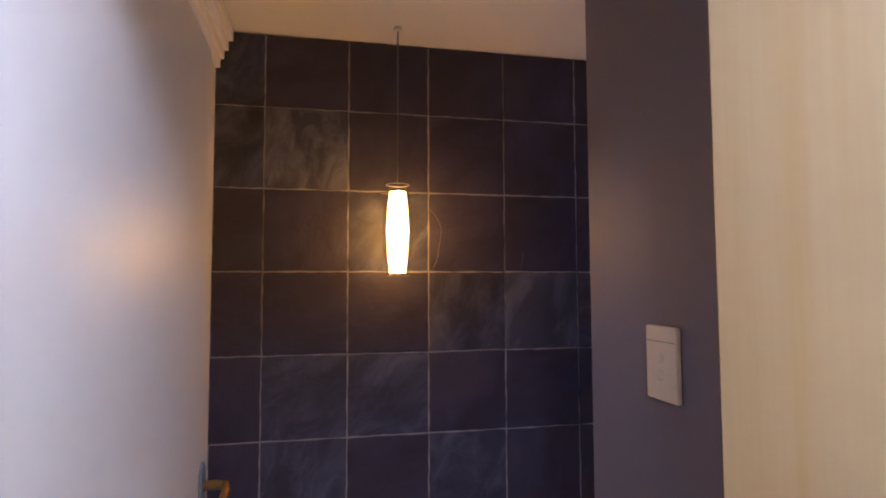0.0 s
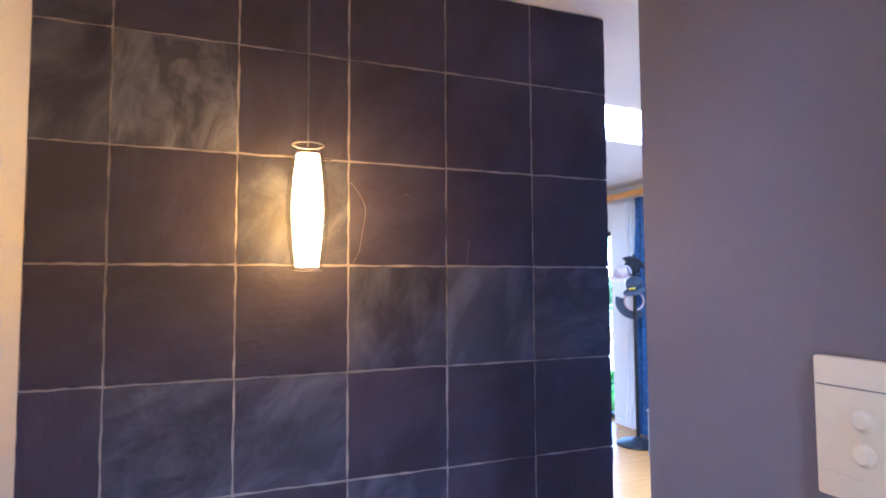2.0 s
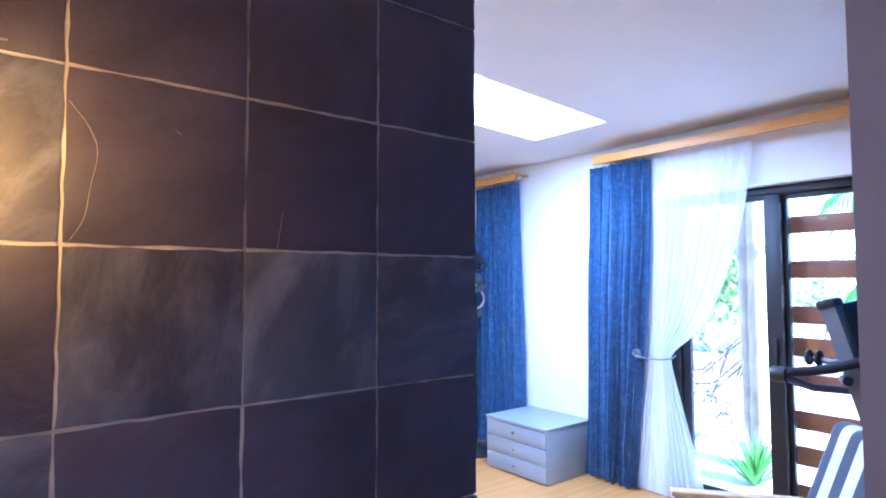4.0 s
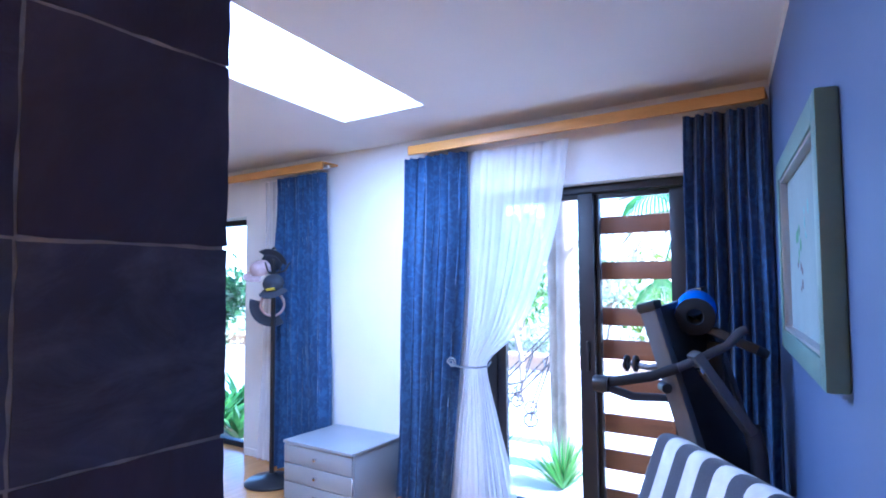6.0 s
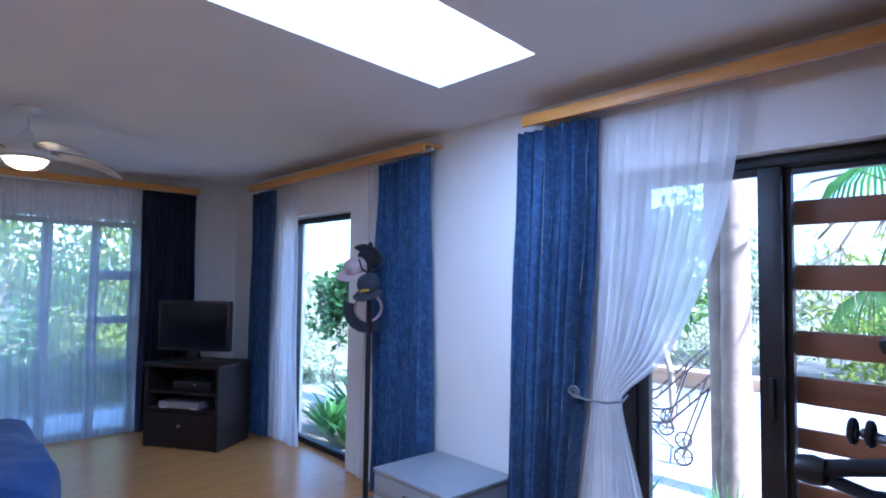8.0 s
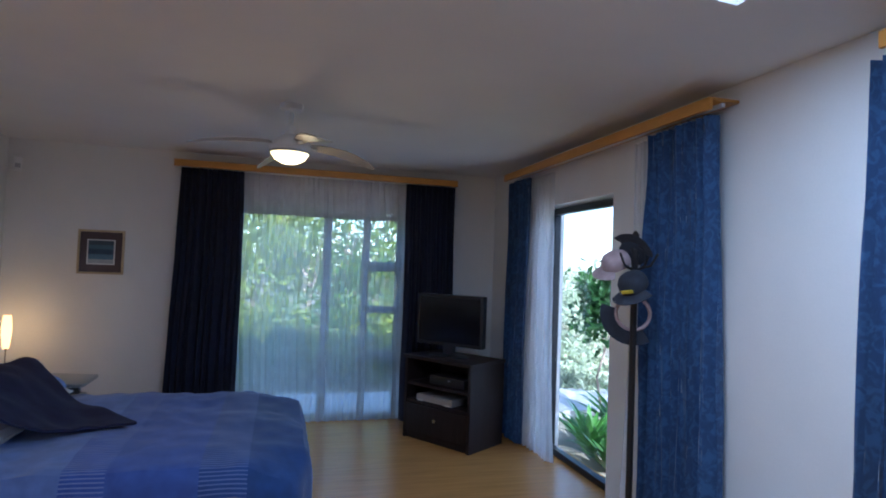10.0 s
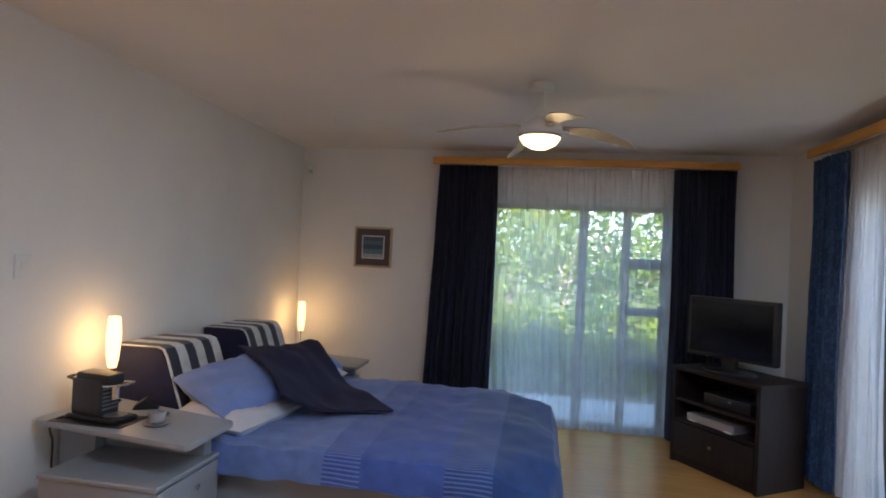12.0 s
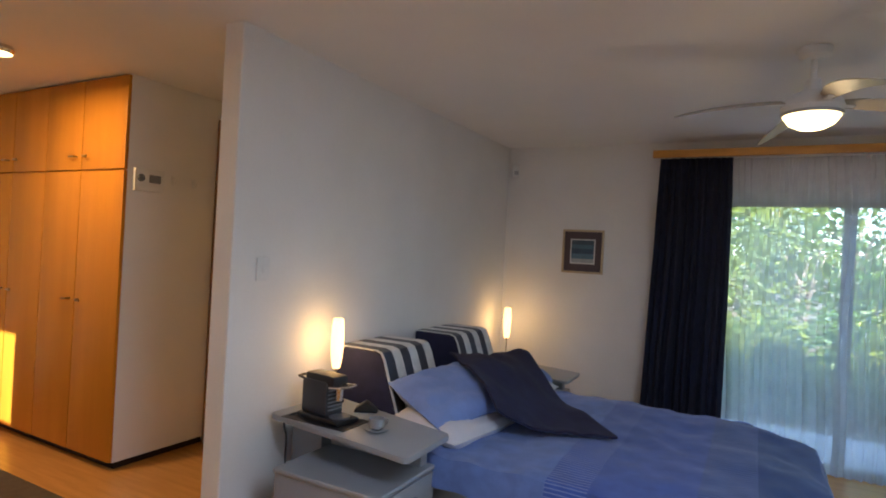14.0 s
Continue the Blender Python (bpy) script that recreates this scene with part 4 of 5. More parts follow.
def throw_cloth():
    """A cloth over the pillows, its near edge lying down the bed."""
    low_a, low_b = Vector((-0.19, 2.93, 0)), Vector((0.34, 3.26, 0))
    top_a, top_b = Vector((-0.70, 3.38, 0)), Vector((-0.48, 4.12, 0))
    grid = []
    for i in range(41):
        u = i / 40
        row = []
        for q in range(33):
            v = q / 32
            p = low_a.lerp(low_b, u).lerp(top_a.lerp(top_b, u), v)
            p += Vector((0.02 * math.sin(7 * u), 0.02 * math.sin(6 * v + 1), 0))
            k = max(0.0, min(1.0, (0.06 - p.x) / 0.55))
            h = 0.262 * k * k * (3 - 2 * k) * (1 - 0.24 * u)
            z = 0.560 + h + 0.012 * math.sin(9 * v + 5 * u) + 0.022 * noise.noise(Vector((5 * u, 5 * v, 1)))
            row.append((p.x, p.y, z))
        grid.append(row)
    return sheet_mesh(grid, 0.014)


tagged(part("throw_blanket", throw_cloth(), NAVYC), "dark navy throw draped over the pillows", "blanket")


def wedge(y0, y1, label):
    t = thing("wedge_backrest", pose(0, y0, 0), label, "backrest cushion", "striped backrests")
    w_ = y1 - y0
    out = [(-1.11, 0.47), (-0.66, 0.47), (-0.795, 0.85), (-0.815, 0.885), (-0.845, 0.895), (-1.11, 0.895)]
    part("side_cover", prism(out, w_, pose(0, 0, 0), bevel=0.006), NAVYC, t, "navy cotton side")
    # striped strip over the top and down the slope
    run = [(-1.105, 0.899), (-0.845, 0.900), (-0.812, 0.889), (-0.790, 0.852), (-0.655, 0.47)]
    part("striped_cover", sheet_mesh([[(x, 0.002, z), (x, w_ - 0.002, z)] for x, z in run], 0.004), STRIPE, t, "white and navy striped cover")
    return t


wedge(2.81, 3.325, "navy wedge backrest with striped cover beside the coffee machine")
wedge(3.665, 4.185, "navy wedge backrest with striped cover on the far pillow side")


def nightstand(m, label, mirror=1):
    t = thing("nightstand", m, label, "nightstand", "nightstands")
    part("body", box(bmesh.new(), -0.90, -0.362, 0.06, 0.525, 0.0, 0.44, 0.006), GREY, t)
    part("lid", box(bmesh.new(), -0.905, -0.340, 0.05, 0.535, 0.44, 0.462, 0.0095, seg=4), GREY, t)
    dw = part("drawer", box(bmesh.new(), -0.361, -0.345, 0.065, 0.52, 0.20, 0.43, 0.003), GREY, t)
    part("knob", lathe([(0.006, 0), (0.012, 0.012), (0.013, 0.018), (0.004, 0.022)], 14, pose(-0.345, 0.33, 0.365, 0, 90)), CHROME, dw, "chrome knob")
    dw = part("drawer", box(bmesh.new(), -0.361, -0.345, 0.065, 0.52, 0.01, 0.19, 0.003), GREY, t)
    part("knob", lathe([(0.006, 0), (0.012, 0.012), (0.013, 0.018), (0.004, 0.022)], 14, pose(-0.345, 0.33, 0.11, 0, 90)), CHROME, dw, "chrome knob")
    tray = slab(bmesh.new(), [(-1.10, 0.215), (-0.241, 0.093), (-0.247, 0.48), (-1.10, 0.68)], 0.605, 0.632)
    bmesh.ops.bevel(tray, geom=[e for e in tray.edges if abs(e.verts[0].co.z - e.verts[1].co.z) > 0.01], offset=0.03, segments=5, profile=0.5, affect="EDGES")
    bmesh.ops.bevel(tray, geom=[e for e in tray.edges if abs(e.verts[0].co.z - e.verts[1].co.z) < 0.001 and len(e.link_faces) == 2 and e.calc_face_angle(0) > 0.8], offset=0.006, segments=2, profile=0.6, affect="EDGES")
    part("tray_top", tray, GREY, t, "raised grey tray top")
    part("riser", box(bmesh.new(), -0.898, -0.375, 0.44, 0.50, 0.462, 0.605, 0.004), GREY, t)
    part("back_riser", box(bmesh.new(), -1.10, -0.907, 0.38, 0.50, 0.0, 0.605, 0.004), GREY, t)
    part("label_plate", box(bmesh.new(), -0.50, -0.42, 0.4375, 0.4395, 0.52, 0.545, 0.0005), WPLASTIC, t, "small white label")
    return t


nightstand(pose(0, 2.10, 0), "grey lacquered nightstand with a raised tray top and coffee machine")
nightstand(pose(0, 4.32, 0) @ Matrix.Diagonal((1, 1, 0.87, 1)), "grey lacquered nightstand on the far side of the bed")


def bedside(m, label):
    t = thing("bedside_lamp", m, label, "table lamp", "bedside lamps")
    part("foot", lathe([(0.052, 0), (0.052, 0.008), (0.010, 0.018), (0.006, 0.05), (0.006, 0.16), (0.018, 0.18)], 20), CHROME, t)
    s_ = part("shade", lathe([(0.020, 0.18), (0.028, 0.22), (0.034, 0.29), (0.035, 0.35), (0.030, 0.42), (0.027, 0.44)], 24), LAMPGLOW, t, "glowing frosted glass shade")
    s_.visible_shadow = False
    return t


bedside(pose(-0.985, 2.66, 0.632), "lit slender frosted table lamp on the nightstand")
bedside(pose(-0.95, 4.95, 0.5498), "lit slender frosted table lamp beyond the bed")

# coffee machine and cups on the tray
DARKPL = mat("charcoal_plastic", (0.035, 0.035, 0.04), 0.35, vary=0.15, bump=0.05)
cm = thing("coffee_machine", pose(-0.835, 2.41, 0.6356, 0, 0, -8) @ Matrix.Diagonal((0.95, 0.95, 0.82, 1)), "compact black capsule coffee machine on the nightstand tray", "coffee machine")
part("drip_base", box(bmesh.new(), -0.13, 0.16, -0.075, 0.075, 0, 0.028, 0.012), BLACK, cm)
part("body", box(bmesh.new(), -0.12, 0.06, -0.058, 0.058, 0.028, 0.225, 0.014), DARKPL, cm, "dark grey ribbed body")
part("head", box(bmesh.new(), -0.11, 0.10, -0.052, 0.052, 0.20, 0.262, 0.022), BLACK, cm)
part("handle", tube([(0.08, -0.058, 0.2), (0.15, -0.05, 0.21), (0.165, 0, 0.212), (0.15, 0.05, 0.21), (0.08, 0.058, 0.2)], 0.007, 8), CHROME, cm)
part("water_tank_lid", tube([(-0.10, -0.05, 0.215), (-0.17, -0.035, 0.218), (-0.18, 0, 0.218), (-0.17, 0.035, 0.218), (-0.10, 0.05, 0.215)], 0.008, 8), BLACK, cm)
part("spout", lathe([(0.018, 0.12), (0.022, 0.20)], 14, pose(0.09, 0, 0)), CHROME, cm)
for i in range(6):
    part("grille_rib", box(bmesh.new(), 0.0605, 0.066, -0.045, 0.045, 0.06 + i * 0.022, 0.068 + i * 0.022, 0.002), STEELGREY, cm)
part("cup_rest", lathe([(0.05, 0.028), (0.052, 0.034), (0.02, 0.036)], 20, pose(0.10, 0, 0)), STEELGREY, cm)
mt = thing("place_mat", pose(-0.84, 2.40, 0.6325), "thin dark mat under the coffee machine", "mat")
part("mat_sheet", box(bmesh.new(), -0.17, 0.20, -0.10, 0.10, 0, 0.003, 0.001), BLACK, mt)


def cup(m, label):
    t = thing("coffee_cup", m, label, "cup", "coffee cups")
    part("bowl", lathe([(0.022, 0.008), (0.036, 0.02), (0.036, 0.058), (0.034, 0.058), (0.032, 0.02), (0.0, 0.014)], 22), SILVER, t)
    part("saucer", lathe([(0.03, 0), (0.055, 0.008), (0.055, 0.011), (0.02, 0.006)], 24), GREY, t)
    part("handle", tube([(0.035, 0, 0.05), (0.055, 0, 0.048), (0.055, 0, 0.028), (0.035, 0, 0.024)], 0.004, 8), SILVER, t)
    return t


cup(pose(-0.54, 2.41, 0.632, 0, 0, 60), "small steel cup on a grey saucer")
ph = thing("cradle_phone", pose(-0.74, 2.60, 0.632, 0, 0, 30), "small dark charging cradle on the tray", "charging cradle")
part("cradle", prism([(-0.06, 0), (0.06, 0), (0.05, 0.02), (0.0, 0.055), (-0.05, 0.02)], 0.06, bevel=0.006), BLACK, ph)
tagged(part("power_cord", tube([(-0.95, 2.40, 0.645), (-0.985, 2.345, 0.64), (-1.0, 2.315, 0.625), (-1.0, 2.31, 0.59), (-0.985, 2.312, 0.55), (-0.99, 2.32, 0.50), (-1.01, 2.34, 0.44), (-1.03, 2.37, 0.3), (-1.04, 2.38, 0.006)], 0.005, 8), BLACK), "black power cord hanging from the coffee machine", "cord")

# wall pieces
sw = thing("light_switch", pose(-1.13, 2.245, 1.325, 0, 0, -90), "white light switch on the wall by the corner", "light switch")
part("plate", box(bmesh.new(), -0.04, 0.04, 0, 0.010, -0.055, 0.055, 0.003), WPLASTIC, sw)
part("rocker", box(bmesh.new(), -0.012, 0.012, 0.010, 0.014, -0.02, 0.02, 0.002), WPLASTIC, sw)

fp = thing("framed_picture", pose(-0.40, 5.25, 1.515), "small gilt-framed seascape print with a dark mat", "framed picture")
GILT = mat("pale_gilt", (0.55, 0.44, 0.28), 0.35, 0.5, vary=0.2, bump=0.1)
MATB = mat("plum_mat_board", (0.10, 0.075, 0.085), 0.8, vary=0.1)
for a in ((-0.18, -0.162, -0.02, 0, -0.19, 0.19), (0.162, 0.18, -0.02, 0, -0.19, 0.19), (-0.162, 0.162, -0.02, 0, -0.19, -0.172), (-0.162, 0.162, -0.02, 0, 0.172, 0.19)):
    part("frame_bar", bars([a], 0.003), GILT, fp)
part("mat_board", bars([(-0.162, 0.162, -0.010, -0.002, -0.172, 0.172)], 0), MATB, fp)
part("print_border", bars([(-0.108, 0.108, -0.013, -0.0102, -0.108, 0.108)], 0), WPLASTIC, fp)
SEA = banded("seascape_print", "Z", -0.1, 0.2, [(0.0, (0.42, 0.46, 0.50)), (0.18, (0.10, 0.20, 0.30)), (0.4, (0.035, 0.08, 0.15)), (0.62, (0.08, 0.17, 0.24)), (0.8, (0.05, 0.09, 0.13))], rough=0.3, bump=0)
part("print", bars([(-0.098, 0.098, -0.0155, -0.0132, -0.098, 0.098)], 0), SEA, fp)

dt = thing("motion_sensor", pose(-1.06, 5.20, 2.22, 0, 0, 45), "small white alarm sensor high in the corner", "alarm sensor")
part("housing", box(bmesh.new(), -0.035, 0.035, -0.045, 0.0, -0.06, 0.06, 0.014, seg=3), WPLASTIC, dt)
part("lens", box(bmesh.new(), -0.02, 0.02, -0.05, -0.0455, -0.035, 0.0, 0.002), SILVER, dt)
part("bracket", box(bmesh.new(), -0.012, 0.012, 0.0, 0.04, -0.02, 0.02, 0.003), WPLASTIC, dt)

# picture on the blue wall
BA = math.degrees(math.atan2(0.47, 3.388))
bp_ = thing("framed_print", pose(1.92, -1.415 + 2.108 * 0.13872, 1.54, 0, 0, BA), "large grey-green framed print on the blue wall", "framed picture")
for a in ((-0.50, -0.435, 0.004, 0.05, -0.32, 0.32), (0.385, 0.45, 0.004, 0.05, -0.32, 0.32), (-0.435, 0.385, 0.004, 0.05, -0.32, -0.255), (-0.435, 0.385, 0.004, 0.05, 0.255, 0.32)):
    part("frame_bar", bars([a], 0.008), PALEFRAME, bp_)
for a in ((-0.435, -0.425, 0.02, 0.044, -0.255, 0.255), (0.375, 0.385, 0.02, 0.044, -0.255, 0.255), (-0.425, 0.375, 0.02, 0.044, -0.255, -0.245), (-0.425, 0.375, 0.02, 0.044, 0.245, 0.255)):
    part("inner_slip", bars([a], 0.002), SILVER, bp_)
part("print", bars([(-0.425, 0.375, 0.012, 0.022, -0.245, 0.245)], 0), PAPER, bp_)
INK = mat("green_ink", (0.12, 0.30, 0.16), 0.9, vary=0.3, scale=30)
INK2 = mat("blue_green_ink", (0.22, 0.42, 0.42), 0.9, vary=0.3, scale=30)
rnd = random.Random(5)
for x, z, n, col in ((0.12, 0.02, 7, INK), (-0.08, 0.07, 6, INK2), (0.10, -0.08, 5, MATB)):
    for _ in range(n):
        px, pz = x + rnd.uniform(-0.05, 0.05), z + rnd.uniform(-0.05, 0.05)
        part("ink_blot", lathe([(rnd.uniform(0.008, 0.022), 0), (0.004, 0.0012)], 9, pose(px, 0.0222, pz, -90)), col, bp_)

# ceiling fan with lamp
fan = thing("ceiling_fan", pose(1.115, 3.24, CEILZ), "white four-blade ceiling fan with a lit glass bowl", "ceiling fan")
part("canopy", lathe([(0.045, -0.05), (0.065, -0.035), (0.068, -0.002), (0.06, 0)], 28), WPLASTIC, fan)
part("down_rod", lathe([(0.013, -0.16), (0.013, -0.05)], 14), WPLASTIC, fan)
part("motor_housing", lathe([(0.115, -0.285), (0.125, -0.265), (0.115, -0.235), (0.08, -0.205), (0.035, -0.185), (0.028, -0.14), (0.02, -0.135)], 32), WPLASTIC, fan)
part("trim_ring", lathe([(0.119, -0.300), (0.121, -0.287), (0.11, -0.284)], 32), SILVER, fan)
bowl = part("glass_bowl", lathe([(0.005, -0.362), (0.05, -0.356), (0.09, -0.335), (0.112, -0.302), (0.112, -0.299)], 32), FANGLOW, fan, "glowing glass bowl")
bowl.visible_shadow = False
BLADE = mat("pale_fan_blade", (0.40, 0.36, 0.30), 0.4, vary=0.1, bump=0.05)
for i in range(4):
    rows = []
    for k in range(13):
        u = k / 12
        x = 0.12 + 0.46 * u
        wide = 0.021 + 0.024 * math.sin(math.pi * min(1.0, 0.12 + 0.80 * u)) ** 1.2
        if u > 0.8:
            wide *= max(0.04, 1 - ((u - 0.8) / 0.2) ** 2) ** 0.5
        mid, twist = -0.03 * math.sin(math.pi * u), radians(-22 + 8 * u)
        rows.append([(x, mid + v * wide * math.cos(twist), v * wide * math.sin(twist) - 0.075 * u * u) for v in (-1, -0.5, 0, 0.5, 1)])
    t = sheet_mesh(rows, 0.006)
    t.transform(pose(0, 0, -0.245, 0, 0, 20.5 + 90 * i))
    bl = part("blade", t, BLADE, fan)
    part("blade_arm", box(bmesh.new(), 0.09, 0.17, -0.015, 0.015, -0.257, -0.249, 0.002, pose(0, 0, 0, 0, 0, 20.5 + 90 * i)), WPLASTIC, bl)

# ---------------------------------------------------------------- passage: wardrobe
wdt = thing("wardrobe", pose(-2.47, 2.39, 0), "tall orange-varnished built-in wardrobe with a cream end panel", "wardrobe")
part("end_panel", box(bmesh.new(), -0.02, 0.0, 0.022, 0.70, 0.05, CEILZ - 0.003, 0.002), WHITE, wdt, "cream painted end panel")
part("carcass", box(bmesh.new(), -2.2, -0.021, 0.024, 0.70, 0.05, CEILZ - 0.003), WARD, wdt)
part("plinth", box(bmesh.new(), -2.2, -0.03, 0.05, 0.69, 0.0, 0.049), DARKWOOD, wdt)
xs = [0.0, -0.46, -0.88, -1.31, -1.74, -2.18]
for i, (a, b_) in enumerate(zip(xs, xs[1:])):
    dd = part("door", box(bmesh.new(), b_ + 0.004, a - 0.003, 0.0, 0.022, 0.055, 1.845, 0.003), WARD, wdt)
    hx = b_ + 0.05 if i % 2 == 0 else a - 0.05
    part("handle", tube([(hx, 0, 1.02), (hx, -0.025, 1.02), (hx + (0.05 if i % 2 == 0 else -0.05), -0.028, 1.015)], 0.006, 8), BRASS, dd, "small brass handle")
    du = part("top_door", box(bmesh.new(), b_ + 0.004, a - 0.003, 0.0, 0.022, 1.855, CEILZ - 0.01, 0.003), WARD, wdt)
    part("handle", tube([(hx, 0, 1.94), (hx, -0.025, 1.94), (hx + (0.05 if i % 2 == 0 else -0.05), -0.028, 1.94)], 0.006, 8), BRASS, du, "small brass handle")
th = thing("alarm_keypad", pose(-2.47, 2.54, 1.80, 0, 0, -90), "white wall panel with a dark display and dial", "wall panel")
part("housing", box(bmesh.new(), -0.10, 0.10, 0, 0.03, -0.07, 0.07, 0.006), WPLASTIC, th)
part("display", box(bmesh.new(), -0.075, 0.005, 0.0302, 0.033, -0.015, 0.035, 0.001), STEELGREY, th, "dark display")
part("lower_flap", box(bmesh.new(), -0.085, 0.085, 0.0302, 0.034, -0.062, -0.03, 0.002), WPLASTIC, th)
part("dial", lathe([(0.024, 0), (0.022, 0.012), (0.01, 0.014)], 18, pose(0.062, 0.03, 0.01, -90)), STEELGREY, th)
for y in (2.72, 2.88):
    hk = thing("wall_hook", pose(-2.47, y, 1.82, 0, 0, -90), "small white coat hook on the end panel", "hook", "wall hooks")
    part("plate", box(bmesh.new(), -0.012, 0.012, 0, 0.006, -0.03, 0.03, 0.002), WPLASTIC, hk)
    part("prong", tube([(0, 0.006, -0.015), (0, 0.03, -0.02), (0, 0.035, 0.0)], 0.005, 8), WPLASTIC, hk)
jm = bmesh.new()
box(jm, -2.469, -2.41, 3.06, 3.12, 0, 2.3, 0.004)
structure("door_jamb_passage", jm, JAMB, "brown varnished wooden door jamb beside the wardrobe", "door frame")
cl = thing("ceiling_lamp", pose(-2.73, 1.81, CEILZ), "round chrome ceiling spotlight, lit", "ceiling lamp")
part("ring", lathe([(0.07, -0.04), (0.078, -0.02), (0.07, 0)], 24), CHROME, cl)
gl = part("diffuser", lathe([(0.005, -0.052), (0.05, -0.048), (0.066, -0.041)], 24), FANGLOW, cl)
rg = thing("rug", pose(-2.35, 1.45, 0), "dark grey-brown woven rug on the passage floor", "rug")
RUG = mat("dark_rug_wool", (0.09, 0.07, 0.06), 0.95, vary=0.2, scale=20, bump=0.6, fine=150)
part("rug_sheet", box(bmesh.new(), -1.0, 0.75, -0.9, 0.60, 0.0, 0.012, 0.005), RUG, rg)

# ---------------------------------------------------------------- striped armchair and treadmill
ac = thing("settee", pose(1.74, -0.52, 0, 0, 0, 38.5), "light wood settee with navy and white striped cushions", "settee")
LWOOD = mat("light_beech", (0.55, 0.36, 0.17), 0.4, vary=0.15, scale=3, bump=0.05, fine=40, stretch=(1, 6, 6))
STRIPE2 = banded("navy_white_canvas", "X", -0.30, 0.155, [(0.0, (0.70, 0.69, 0.68)), (0.5, (0.045, 0.05, 0.07))], wrap=True)
part("seat_cushion", box(bmesh.new(), -0.35, 0.35, -0.25, 0.22, 0.30, 0.42, 0.04, seg=4), STRIPE2, ac)
part("back_cushion", box(bmesh.new(), -0.35, 0.35, -0.065, 0.065, 0.0, 0.55, 0.06, pose(0, -0.25, 0.37, 20), seg=6), STRIPE2, ac, "striped canvas back cushion")
for x in (-0.39, 0.39):
    part("arm", box(bmesh.new(), x - 0.03, x + 0.03, -0.28, 0.24, 0.53, 0.555, 0.01), LWOOD, ac)
    for y in (-0.25, 0.20):
        part("leg", box(bmesh.new(), x - 0.02, x + 0.02, y - 0.025, y + 0.025, 0, 0.53, 0.006), LWOOD, ac)
    part("rail", box(bmesh.new(), x - 0.015, x + 0.015, -0.225, 0.175, 0.24, 0.30, 0.005), LWOOD, ac)
for y in (-0.25, 0.20):
    part("cross_rail", box(bmesh.new(), -0.37, 0.37, y - 0.015, y + 0.015, 0.24, 0.30, 0.005), LWOOD, ac)

RAILGREY = mat("grey_satin_rail_paint", (0.135, 0.14, 0.155), 0.4, 0.4, vary=0.1, bump=0.05)
TMGREY = mat("dark_grey_metal_paint", (0.07, 0.072, 0.085), 0.4, 0.3, vary=0.12, bump=0.05)
tm = thing("treadmill", pose(2.72, -0.55, 0), "folded black and grey treadmill standing by the curtain", "treadmill")

ORG = Matrix.Translation((-2.72, 0.55, 0))


def tp(name, bm, material, label=""):
    bm.transform(ORG)
    return part(name, bm, material, tm, label)


A, B = Vector((2.46, -0.875, 0.10)), Vector((2.40, -0.535, 1.345))
ax = (B - A).normalized()
wd = Vector((0.956, -0.29, 0)).normalized()
wd = (wd - ax * wd.dot(ax)).normalized()
nr = ax.cross(wd)
LEAN = Matrix((wd, nr, ax)).transposed().to_4x4()
LEAN.translation = A
LN = (B - A).length
tp("deck", box(bmesh.new(), 0.05, 0.42, -0.03, 0.03, 0.0, LN - 0.01, 0.012, LEAN), BLACK, "black folded running deck")
tp("side_rail", box(bmesh.new(), 0.0, 0.05, -0.036, 0.036, 0.0, LN, 0.010, LEAN), RAILGREY, "grey side rail")
tp("side_rail", box(bmesh.new(), 0.42, 0.47, -0.036, 0.036, 0.0, LN, 0.010, LEAN), RAILGREY, "grey side rail")
for x in (0.025, 0.445):
    tp("end_cap", box(bmesh.new(), x - 0.032, x + 0.032, -0.043, 0.043, LN - 0.02, LN + 0.02, 0.014, LEAN), BLACK)
tp("handlebar", tube([(2.40, -0.65, 1.11), (2.44, -0.74, 1.155), (2.50, -0.82, 1.20), (2.53, -0.86, 1.25), (2.54, -0.88, 1.26)], 0.0175, 12), TMGREY, "grey steel handlebar")
tp("foam_grip", tube([(2.32, -0.375, 1.04), (2.345, -0.46, 1.055), (2.37, -0.56, 1.075), (2.40, -0.65, 1.11)], 0.0205, 12), SOFT, "black foam grip")
tp("grip_cap", lathe([(0.032, -0.03), (0.036, 0), (0.032, 0.03)], 16, pose(2.32, -0.372, 1.035, 90)), BLACK)
tp("lower_arm", tube([(2.33, -0.40, 1.02), (2.38, -0.48, 0.985), (2.45, -0.60, 0.98), (2.50, -0.66, 1.02)], 0.017, 10), TMGREY)
tp("pivot_bolt", lathe([(0.02, -0.03), (0.02, 0.03)], 12, pose(2.40, -0.60, 1.03, 90, 0, -60)), BLACK)
tp("upright", box(bmesh.new(), -0.035, 0.035, -0.02, 0.02, -0.05, 0.33, 0.01, look((2.43, -0.73, 1.13), (2.55, -0.89, 0.85)) @ pose(0, 0, 0, 180)), RAILGREY, "grey flat upright")
tp("upright", tube([(2.545, -0.885, 0.88), (2.57, -0.905, 0.78), (2.58, -0.91, 0.60), (2.58, -0.91, 0.04)], 0.033, 12), TMGREY, "grey bent upright")
tp("upright_bolt", lathe([(0.014, -0.03), (0.014, 0.03)], 12, pose(2.43, -0.73, 1.11, 90, 0, -60)), CHROME)
tp("console", box(bmesh.new(), -0.17, 0.17, -0.11, 0.11, -0.02, 0.02, 0.012, pose(2.68, -0.775, 1.222, 12, -22, 80)), BLACK, "black console panel")
